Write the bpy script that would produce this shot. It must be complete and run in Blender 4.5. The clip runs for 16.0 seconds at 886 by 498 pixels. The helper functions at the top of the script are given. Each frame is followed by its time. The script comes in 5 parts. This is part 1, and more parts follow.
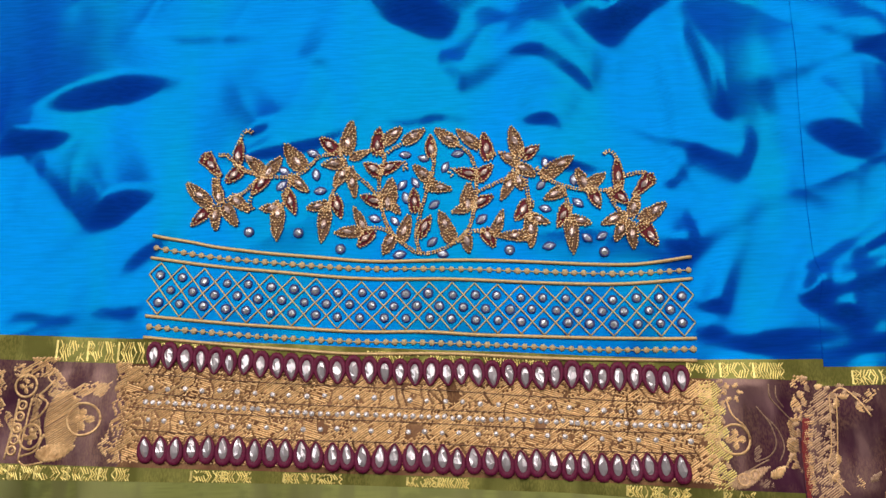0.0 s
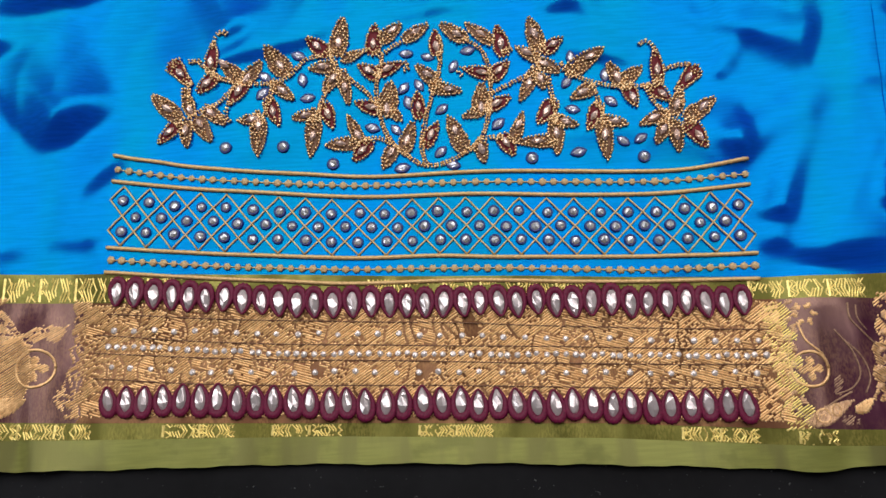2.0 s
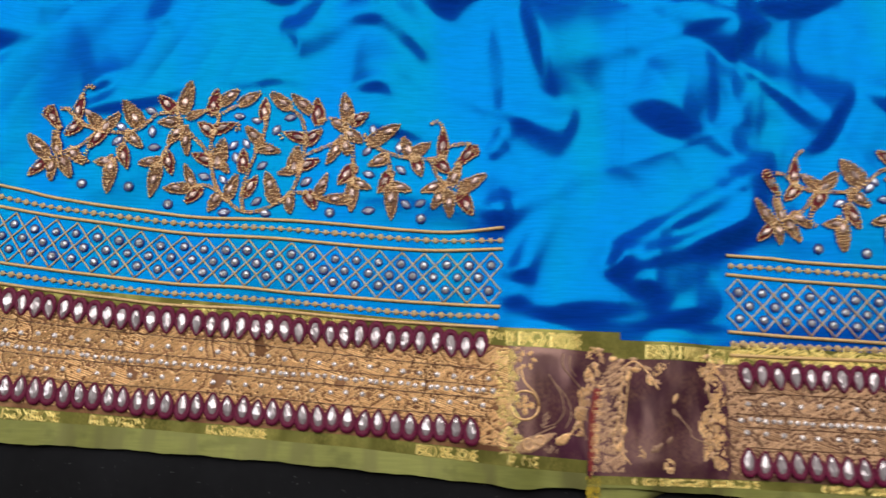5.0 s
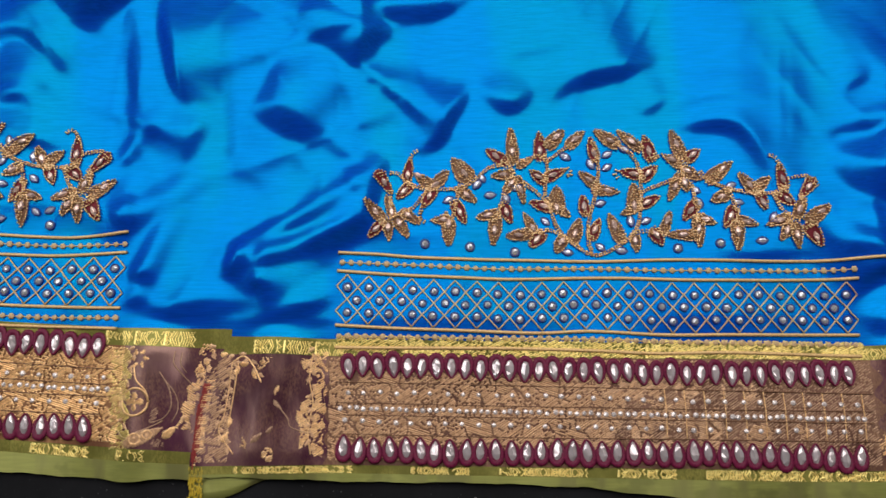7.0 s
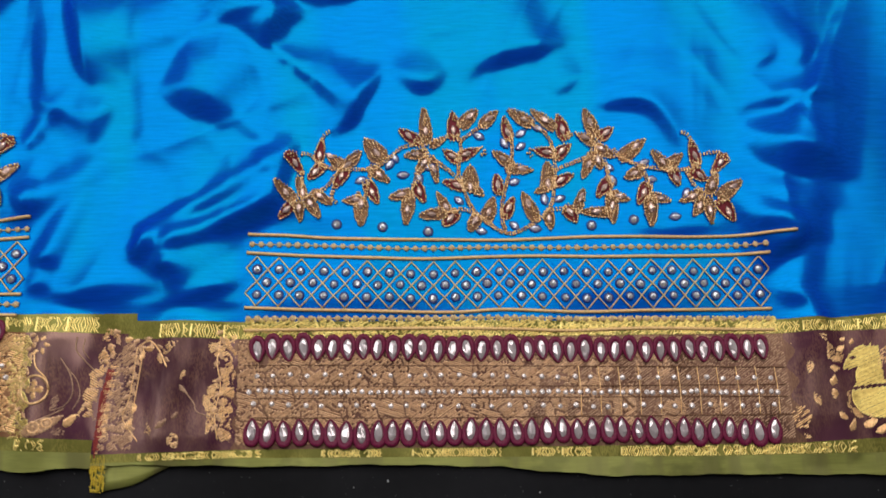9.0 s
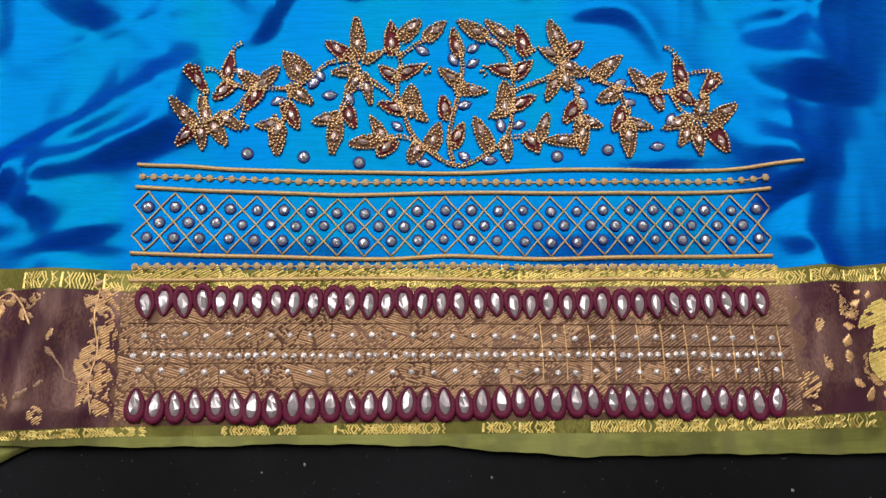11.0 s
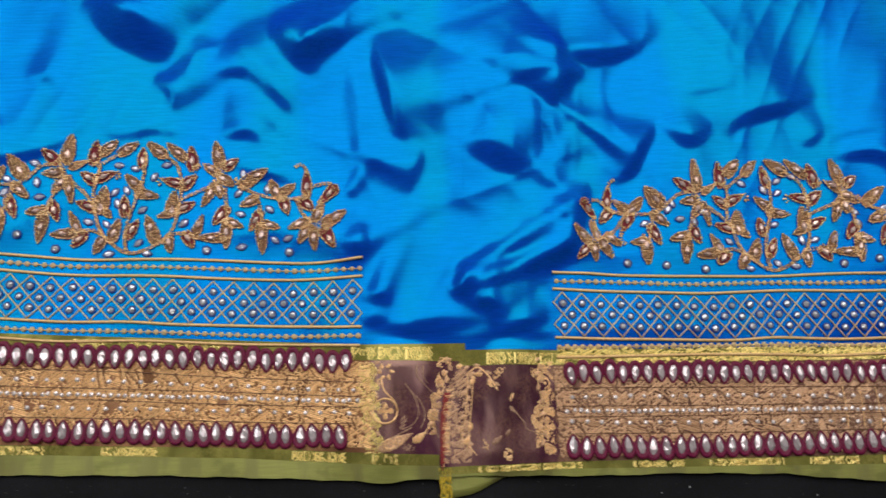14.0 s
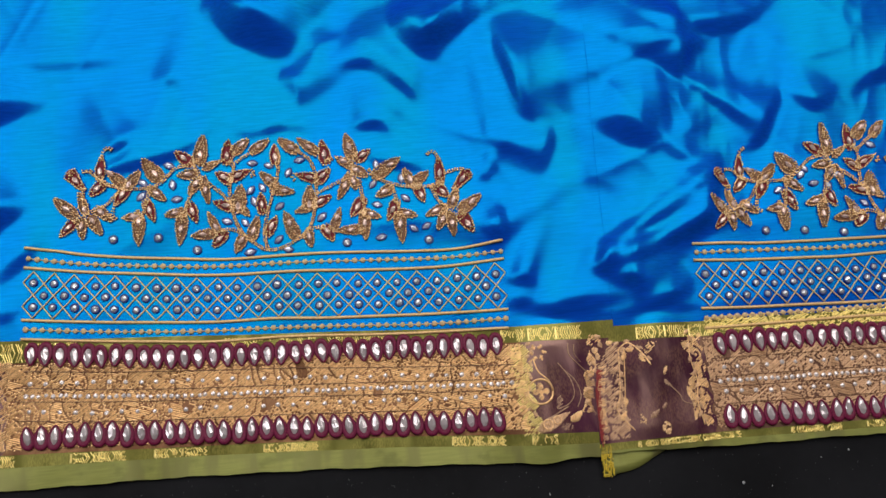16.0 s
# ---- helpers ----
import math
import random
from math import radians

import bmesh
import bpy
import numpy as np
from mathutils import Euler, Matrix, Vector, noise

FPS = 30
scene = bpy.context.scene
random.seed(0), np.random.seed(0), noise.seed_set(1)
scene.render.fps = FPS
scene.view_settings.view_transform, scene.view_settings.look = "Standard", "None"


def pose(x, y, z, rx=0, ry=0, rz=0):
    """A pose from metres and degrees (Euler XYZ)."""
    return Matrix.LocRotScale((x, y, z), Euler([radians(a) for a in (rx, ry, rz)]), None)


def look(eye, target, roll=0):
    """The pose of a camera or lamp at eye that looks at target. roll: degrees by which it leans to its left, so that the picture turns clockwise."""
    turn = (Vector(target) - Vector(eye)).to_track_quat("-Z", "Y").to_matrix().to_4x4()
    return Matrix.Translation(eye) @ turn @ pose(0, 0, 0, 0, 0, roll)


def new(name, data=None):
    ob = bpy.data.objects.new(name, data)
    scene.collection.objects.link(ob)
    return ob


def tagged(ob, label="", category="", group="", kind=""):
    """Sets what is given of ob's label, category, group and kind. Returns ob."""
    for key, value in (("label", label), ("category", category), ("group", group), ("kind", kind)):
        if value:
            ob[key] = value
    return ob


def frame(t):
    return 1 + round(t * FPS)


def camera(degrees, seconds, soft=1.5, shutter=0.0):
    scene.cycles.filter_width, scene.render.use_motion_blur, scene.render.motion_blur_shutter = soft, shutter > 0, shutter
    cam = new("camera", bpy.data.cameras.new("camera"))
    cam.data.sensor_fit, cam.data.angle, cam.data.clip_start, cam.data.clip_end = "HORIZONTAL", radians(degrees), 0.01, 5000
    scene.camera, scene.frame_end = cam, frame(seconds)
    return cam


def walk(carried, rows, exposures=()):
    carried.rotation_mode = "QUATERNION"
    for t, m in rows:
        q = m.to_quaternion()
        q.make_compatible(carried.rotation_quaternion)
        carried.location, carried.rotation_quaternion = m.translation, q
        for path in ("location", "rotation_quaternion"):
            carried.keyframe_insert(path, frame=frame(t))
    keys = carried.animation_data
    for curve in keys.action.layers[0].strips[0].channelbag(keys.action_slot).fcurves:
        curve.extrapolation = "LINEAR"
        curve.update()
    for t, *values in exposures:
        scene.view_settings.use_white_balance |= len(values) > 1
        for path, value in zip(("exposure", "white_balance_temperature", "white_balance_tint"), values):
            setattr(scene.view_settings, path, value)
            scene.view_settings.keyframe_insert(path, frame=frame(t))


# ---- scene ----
cam = camera(57.0, 16.0, 1.4, 0.4)
PATH = [
    (0, (-0.03931, 0.03585, 0.50542), (-0.0769, 0.5708, -1.4213), -5.67),
    (0.5, (-0.03931, 0.03378, 0.50184), (-0.0715, 0.5637, -1.4264), -5.00),
    (1, (-0.04044, 0.03741, 0.49327), (-0.0765, 0.5565, -1.4378), -5.46),
    (1.5, (-0.04196, 0.03108, 0.45690), (-0.0761, 0.5715, -1.4684), -6.48),
    (2, (-0.04511, 0.01280, 0.41794), (-0.1024, 0.5374, -1.5112), -9.51),
    (2.5, (-0.04775, 0.01319, 0.39494), (-0.0839, 0.5802, -1.5226), -7.01),
    (3, (-0.04790, 0.01395, 0.38735), (-0.0801, 0.6614, -1.5047), -6.23),
    (3.2, (-0.04872, 0.01288, 0.38586), (-0.0728, 0.6775, -1.5003), -5.47),
    (5.3, (0.13096, 0.01674, 0.53221), (0.0491, 0.5154, -1.4029), -7.71),
    (5.5, (0.16126, 0.02056, 0.53979), (0.0798, 0.5164, -1.3961), -7.84),
    (6, (0.23739, 0.02890, 0.53305), (0.1907, 0.5145, -1.4065), -4.73),
    (6.5, (0.28265, 0.02385, 0.53174), (0.2829, 0.5220, -1.4052), -0.35),
    (7, (0.31588, 0.01736, 0.53248), (0.3212, 0.5064, -1.4068), 0.00),
    (7.5, (0.32786, 0.01316, 0.53378), (0.3600, 0.5038, -1.4048), 2.98),
    (8, (0.34006, 0.01660, 0.53000), (0.3912, 0.5035, -1.4091), 4.93),
    (8.5, (0.34482, 0.01399, 0.53060), (0.4134, 0.5054, -1.4069), 6.53),
    (9, (0.35373, -0.00667, 0.51991), (0.4320, 0.5251, -1.4065), 6.62),
    (9.5, (0.36616, -0.01925, 0.46886), (0.4485, 0.4724, -1.4680), 7.77),
    (9.7, (0.37206, -0.01779, 0.45745), (0.4634, 0.4624, -1.4819), 8.93),
    (11.8, (0.38322, -0.01236, 0.41612), (0.5070, 0.5315, -1.5045), 10.93),
    (12, (0.38177, -0.00355, 0.43872), (0.4777, 0.4803, -1.4995), 9.61),
    (12.5, (0.33821, -0.00889, 0.52144), (0.4448, 0.4313, -1.4266), 12.42),
    (13, (0.26510, -0.00074, 0.57020), (0.3797, 0.4398, -1.3773), 13.34),
    (13.5, (0.18220, 0.01319, 0.57410), (0.3113, 0.5072, -1.3596), 12.67),
    (14, (0.12332, 0.02207, 0.59340), (0.2658, 0.5054, -1.3421), 14.36),
    (14.5, (0.06727, 0.02537, 0.59441), (0.2100, 0.5169, -1.3390), 13.78),
    (15, (0.04218, 0.01712, 0.60193), (0.1776, 0.5260, -1.3275), 11.78),
    (15.5, (0.03096, 0.02031, 0.58980), (0.1619, 0.5158, -1.3434), 9.49),
    (16, (0.02282, 0.01960, 0.58413), (0.1558, 0.4949, -1.3540), 10.11),
]
walk(cam, [(t, look(eye, target, roll)) for t, eye, target, roll in PATH])

# ---- light: a pale room, an added unseen overhead panel and an added side fill ----
world = bpy.data.worlds.new("room_air")
world.use_nodes = True
world.node_tree.nodes["Background"].inputs[0].default_value = (0.8, 0.9, 1.0, 1)
world.node_tree.nodes["Background"].inputs[1].default_value = 0.02


def area_lamp(name, eye, target, sx, sy, watts, colour):
    data = bpy.data.lights.new(name, "AREA")
    data.shape, data.size, data.size_y, data.energy, data.color = "RECTANGLE", sx, sy, watts, colour
    ob = new(name, data)
    ob.matrix_world = look(eye, target)
    return ob


area_lamp("added_overhead_panel", (0.15, 1.60, 2.42), (0.15, 1.599, 0), 3.8, 2.35, 90, (1.0, 0.98, 0.95))
area_lamp("added_side_fill", (-1.72, 0.6, 1.5), (0.2, 0.15, 0.1), 1.0, 1.1, 10, (0.9, 0.96, 1.0))

# ---- materials ----


class Nodes:
    def __init__(self, name):
        self.m = bpy.data.materials.new(name)
        self.m.use_nodes = True
        self.t = self.m.node_tree
        self.t.nodes.clear()
        self.out = self.t.nodes.new("ShaderNodeOutputMaterial")
        self.co = self.t.nodes.new("ShaderNodeTexCoord").outputs["Object"]

    def add(self, kind, **ins):
        n = self.t.nodes.new(kind)
        for k, v in ins.items():
            self.put(n.inputs[k.replace("_", " ")], v)
        return n

    def put(self, socket, v):
        if isinstance(v, bpy.types.NodeSocket):
            self.t.links.new(v, socket)
        else:
            socket.default_value = v

    def math(self, op, a, b=0.0, clamp=False):
        n = self.t.nodes.new("ShaderNodeMath")
        n.operation, n.use_clamp = op, clamp
        self.put(n.inputs[0], a)
        self.put(n.inputs[1], b)
        return n.outputs[0]

    def mix(self, fac, a, b):
        n = self.t.nodes.new("ShaderNodeMix")
        n.data_type = "RGBA"
        self.put(n.inputs[0], fac)
        self.put(n.inputs[6], a)
        self.put(n.inputs[7], b)
        return n.outputs[2]

    def ramp(self, fac, lo, hi):
        n = self.t.nodes.new("ShaderNodeMapRange")
        n.interpolation_type = "SMOOTHSTEP"
        self.put(n.inputs[0], fac)
        self.put(n.inputs[1], lo)
        self.put(n.inputs[2], hi)
        return n.outputs[0]

    def noise(self, scale, detail=3.0, stretch=(1, 1, 1), turn=0.0):
        mp = self.add("ShaderNodeMapping", Vector=self.co, Scale=stretch, Rotation=(0, 0, radians(turn)))
        return self.add("ShaderNodeTexNoise", Vector=mp.outputs[0], Scale=scale, Detail=detail).outputs[0]

    def bump(self, height, strength, distance):
        return self.add("ShaderNodeBump", Height=height, Strength=strength, Distance=distance).outputs[0]

    def surface(self, shader):
        self.t.links.new(shader, self.out.inputs[0])
        return self.m

    def principled(self, **ins):
        return self.add("ShaderNodeBsdfPrincipled", **ins).outputs[0]


def rgb(r, g, b):
    return (r, g, b, 1)


def silk(name, deep, sheen, sheen_b, gloss=0.5, rough=0.42, stain=0.0):
    """Shot silk: a matte warp and a glossy weft of another colour, with slubs."""
    n = Nodes(name)
    # tinted bands in the gloss colour stand in for the sheen of long soft folds
    fold_bands = n.noise(16, 2, (1.0, 0.22, 1), 12)
    slub = n.noise(420, 2, (0.12, 1.6, 1))
    fine = n.noise(1500, 2, (1.0, 0.3, 1))
    soft = n.noise(70, 3)
    h = n.math("ADD", n.math("MULTIPLY", slub, 0.28), n.math("MULTIPLY", fine, 0.5))
    normal = n.bump(n.math("ADD", h, n.math("MULTIPLY", soft, 1.5)), 0.13, 0.0006)
    body = n.mix(n.ramp(slub, 0.3, 0.7), rgb(*[c * 0.85 for c in deep]), rgb(*[c * 1.12 for c in deep]))
    if stain:
        body = n.mix(n.math("MULTIPLY", n.ramp(n.noise(60, 5, (0.7, 1, 1)), 0.50, 0.66), stain), body, rgb(*[c * 0.25 for c in deep]))
        body = n.mix(n.ramp(n.noise(26, 3, (2.2, 0.5, 1)), 0.46, 0.62), body, rgb(deep[0] * 0.62, deep[1] * 0.55, deep[2] * 0.8))
    d = n.add("ShaderNodeBsdfDiffuse", Color=body, Normal=normal)
    g = n.add("ShaderNodeBsdfGlossy", Color=n.mix(n.ramp(fold_bands, 0.42, 0.62), rgb(*sheen), rgb(*sheen_b)), Roughness=rough, Normal=normal)
    x = n.add("ShaderNodeMixShader", Fac=gloss)
    n.t.links.new(d.outputs[0], x.inputs[1])
    n.t.links.new(g.outputs[0], x.inputs[2])
    return n.surface(x.outputs[0])


def thread(name, light, dark, metal=0.5, rough=0.4, scale=900, gloss=0.5):
    n = Nodes(name)
    k = n.noise(scale, 2)
    rnd = n.add("ShaderNodeNewGeometry").outputs["Random Per Island"]
    fac = n.math("ADD", n.math("MULTIPLY", n.ramp(k, 0.3, 0.7), 0.55), n.math("MULTIPLY", rnd, 0.45))
    return n.surface(n.principled(Base_Color=n.mix(fac, rgb(*dark), rgb(*light)), Metallic=metal, Roughness=rough, Specular_IOR_Level=gloss, Normal=n.bump(k, 0.4, 0.0004)))


def brocade(name, ground, sheen, zari, amount, gloss=0.34):
    """The ground of a brocade: dyed warp under a shining metal weft, with sparse zari flecks."""
    n = Nodes(name)
    tw = n.add("ShaderNodeMapping", Vector=n.co, Rotation=(0, 0, radians(56)))
    twill = n.add("ShaderNodeTexWave", Vector=tw.outputs[0], Scale=210.0, Distortion=2.0, Detail=2.0).outputs["Fac"]
    grain = n.noise(1100, 3, (1, 0.4, 1))
    patch = n.ramp(n.noise(48, 4), 0.36, 0.62)
    mask = n.math("MULTIPLY", n.math("MULTIPLY", patch, n.ramp(grain, 0.35, 0.65)), amount)
    body = n.mix(mask, n.mix(n.ramp(n.noise(22, 3), 0.35, 0.68), rgb(*ground), rgb(*[c * 1.7 for c in ground])), rgb(*zari))
    height = n.math("ADD", n.math("MULTIPLY", twill, 0.05), n.math("MULTIPLY", grain, 0.5))
    normal = n.bump(height, 0.26, 0.0006)
    d = n.add("ShaderNodeBsdfDiffuse", Color=body, Normal=normal)
    # light and dark upright patches in the sheen colour stand in for fold shading
    dulling = n.ramp(n.noise(34, 4, (1.5, 0.5, 1), 8), 0.40, 0.60)
    g = n.add("ShaderNodeBsdfGlossy", Color=n.mix(dulling, rgb(*[c * 0.16 for c in sheen]), rgb(*sheen)), Roughness=0.33, Normal=normal)
    x = n.add("ShaderNodeMixShader", Fac=gloss)
    n.t.links.new(d.outputs[0], x.inputs[1])
    n.t.links.new(g.outputs[0], x.inputs[2])
    return n.surface(x.outputs[0])


def crystal(name, colour, rough=0.14, metal=0.55):
    n = Nodes(name)
    r = n.add("ShaderNodeObjectInfo").outputs["Random"]
    k = n.noise(600, 2)
    return n.surface(n.principled(Base_Color=n.mix(r, rgb(*colour), rgb(*[min(1, c * 0.75 + 0.05) for c in colour])), Metallic=metal,
                                  Roughness=n.math("ADD", rough, n.math("MULTIPLY", k, 0.12)), Coat_Weight=0.35, Coat_Roughness=0.08))


def plain(name, colour, rough=0.6):
    n = Nodes(name)
    k = n.noise(3, 5)
    c = n.mix(n.ramp(k, 0.3, 0.7), rgb(*[v * 0.88 for v in colour]), rgb(*colour))
    return n.surface(n.principled(Base_Color=c, Roughness=rough, Normal=n.bump(n.noise(220, 3), 0.15, 0.001)))


BLUE_SILK = silk("blue_shot_silk", (0.003, 0.072, 0.66), (0.0, 0.200, 0.405), (0.0, 0.235, 0.31), 0.43, 0.27)
OLIVE_SILK = silk("olive_green_hem_silk", (0.22, 0.225, 0.055), (0.40, 0.40, 0.15), (0.22, 0.22, 0.08), 0.4, 0.45, 0.75)
ZARI_BAND = brocade("purple_brocade_ground", (0.058, 0.013, 0.034), (0.38, 0.235, 0.19), (0.42, 0.23, 0.12), 0.3, 0.36)
ZARI_GREEN = brocade("green_brocade_ground", (0.135, 0.125, 0.030), (0.28, 0.26, 0.08), (0.55, 0.46, 0.12), 0.4)
ZARI_COPPER = thread("copper_gold_zari_weft", (1.0, 0.66, 0.33), (0.58, 0.31, 0.13), 0.5, 0.36, 500)
BROWN_GROUND = brocade("brown_gold_brocade_ground", (0.17, 0.072, 0.040), (0.34, 0.19, 0.10), (0.50, 0.26, 0.11), 0.7)
MAUVE_GROUND = brocade("mauve_brown_brocade_ground", (0.135, 0.066, 0.050), (0.24, 0.145, 0.10), (0.40, 0.22, 0.12), 0.6)
# darker copies of the copper; at the lap their colour holds the missing sheen
ZARI_SOFT = thread("soft_copper_zari_weft", (0.72, 0.45, 0.26), (0.40, 0.22, 0.12), 0.4, 0.40, 500)
ZARI_DULL = thread("dull_copper_zari_weft", (0.50, 0.31, 0.19), (0.24, 0.125, 0.08), 0.35, 0.42, 500)
ZARI_BRIGHT = thread("bright_gold_zari_thread", (1.0, 0.82, 0.30), (0.70, 0.50, 0.15), 0.6, 0.33, 500)
GOLD_CORD = thread("ochre_gold_cord", (0.92, 0.63, 0.31), (0.52, 0.31, 0.12), 0.3, 0.45)
KNOT_THREAD = thread("pale_ochre_knot_thread", (0.92, 0.68, 0.38), (0.30, 0.17, 0.07), 0.1, 0.5, 1300)
LATTICE_THREAD = thread("tan_gold_thread", (0.88, 0.60, 0.30), (0.55, 0.33, 0.14), 0.25, 0.45)
BEAD_GOLD = thread("antique_gold_bead", (1.0, 0.74, 0.45), (0.58, 0.31, 0.14), 0.72, 0.20)
FILL_GOLD = thread("brown_gold_fill_stitch", (0.22, 0.10, 0.05), (0.11, 0.045, 0.022), 0.2, 0.55)
FILL_MAROON = thread("maroon_fill_stitch", (0.20, 0.016, 0.028), (0.09, 0.006, 0.012), 0.0, 0.6, 900, 0.2)
MAROON_BEAD = thread("maroon_beaded_rim", (0.21, 0.011, 0.058), (0.085, 0.004, 0.024), 0.0, 0.5, 900, 0.25)
CLEAR_STONE = crystal("clear_foiled_crystal", (0.66, 0.67, 0.74), 0.13, 0.6)
SMALL_STONE = crystal("small_bright_crystal", (0.76, 0.66, 0.64), 0.20, 0.4)
DROP_STONE = crystal("milky_foiled_crystal", (0.72, 0.62, 0.64), 0.14, 0.55)
PINK_STONE = crystal("pale_pink_foiled_crystal", (0.80, 0.56, 0.48))
VIOLET_STONE = crystal("pale_violet_foiled_crystal", (0.78, 0.80, 0.98))
# navy for the rings that stand in for the blue shadow round stones
SHADE_RING = thread("navy_shade_ring", (0.016, 0.035, 0.26), (0.008, 0.014, 0.10), 0.0, 0.45)
RED_EDGE = thread("red_raw_edge_thread", (0.30, 0.022, 0.018), (0.16, 0.012, 0.01), 0.0, 0.7)
YELLOW_FRAY = thread("yellow_fray_thread", (0.62, 0.46, 0.03), (0.40, 0.26, 0.02), 0.0, 0.6)
WALL_PAINT = plain("pale_wall_paint", (0.36, 0.35, 0.33))
LINT = plain("white_lint", (0.32, 0.32, 0.33))


def black_floor():
    n = Nodes("black_worn_floor")
    k = n.noise(9, 6)
    f = n.noise(160, 4)
    speck = n.ramp(n.noise(520, 1), 0.74, 0.80)
    c = n.mix(n.ramp(k, 0.35, 0.7), rgb(0.003, 0.003, 0.004), rgb(0.008, 0.008, 0.010))
    return n.surface(n.principled(Base_Color=n.mix(n.math("MULTIPLY", speck, 0.25), c, rgb(0.25, 0.25, 0.25)), Roughness=n.math("ADD", 0.5, n.math("MULTIPLY", f, 0.25)),
                                  Specular_IOR_Level=0.12, Normal=n.bump(f, 0.2, 0.0006)))


BLACK_FLOOR = black_floor()

# ---- building helpers ----


def mesh_object(name, bm, material, parent=None, label="", smooth=True):
    data = bpy.data.meshes.new(name)
    bm.to_mesh(data)
    bm.free()
    data.materials.append(material)
    if smooth:
        data.polygons.foreach_set("use_smooth", [True] * len(data.polygons))
    ob = new(name, data)
    ob.parent = parent
    return tagged(ob, label)


def part(name, bm, material, parent, label="", smooth=True):
    return mesh_object(name, bm, material, parent, label, smooth)


def placed(name, data, parent, x, y, z, turn=0.0, scale=1.0, label="", tip=0.0):
    """One more object on a shared mesh, lying on the cloth at (x, y, z)."""
    ob = new(name, data)
    ob.parent = parent
    ob.matrix_basis = Matrix.LocRotScale((x, y, z), Euler((radians(random.uniform(-tip, tip)), radians(random.uniform(-tip, tip)), radians(turn))), (scale, scale, scale))
    return tagged(ob, label)


def shared_mesh(name, bm, *materials, smooth=True):
    data = bpy.data.meshes.new(name)
    bm.to_mesh(data)
    bm.free()
    for m in materials:
        data.materials.append(m)
    if smooth:
        data.polygons.foreach_set("use_smooth", [True] * len(data.polygons))
    return data


def box_mesh(bm, x0, x1, y0, y1, z0, z1):
    bmesh.ops.create_cube(bm, size=1, matrix=Matrix.LocRotScale(((x0 + x1) / 2, (y0 + y1) / 2, (z0 + z1) / 2), None, (x1 - x0, y1 - y0, z1 - z0)))
    return bm


def spline(points, count):
    """Evenly spaced points on a smooth line through the given ones (Catmull-Rom)."""
    p = np.array(points, float)
    p = np.vstack([2 * p[0] - p[1], p, 2 * p[-1] - p[-2]])
    fine = []
    for i in range(1, len(p) - 2):
        for u in np.linspace(0, 1, 24, endpoint=False):
            fine.append(0.5 * (2 * p[i] + (p[i + 1] - p[i - 1]) * u + (2 * p[i - 1] - 5 * p[i] + 4 * p[i + 1] - p[i + 2]) * u * u + (3 * p[i] - p[i - 1] - 3 * p[i + 1] + p[i + 2]) * u ** 3))
    fine.append(p[-2])
    fine = np.array(fine)
    s = np.concatenate([[0], np.cumsum(np.hypot(*np.diff(fine, axis=0).T))])
    t = np.linspace(0, s[-1], count)
    return np.stack([np.interp(t, s, fine[:, 0]), np.interp(t, s, fine[:, 1])], 1)


def spline_length(points):
    return float(np.hypot(*np.diff(spline(points, 60), axis=0).T).sum())


# ---- the lie of the cloth: dents and folds ----
STEP = 0.002
GX, GY = np.arange(-0.66, 0.96, STEP), np.arange(-0.06, 0.66, STEP)


def soft_noise(u, v, seed):
    """Smooth values between 0 and 1 on a unit lattice."""
    table = np.random.RandomState(seed).rand(64, 64)
    i, j = np.floor(u).astype(int), np.floor(v).astype(int)
    f, g = u - i, v - j
    f, g = f * f * (3 - 2 * f), g * g * (3 - 2 * g)
    at = lambda p, q: table[p % 64, q % 64]
    return (at(i, j) * (1 - f) + at(i + 1, j) * f) * (1 - g) + (at(i, j + 1) * (1 - f) + at(i + 1, j + 1) * f) * g


STATIONS = np.arange(44)
CREASES = np.zeros((len(GY), len(GX)))


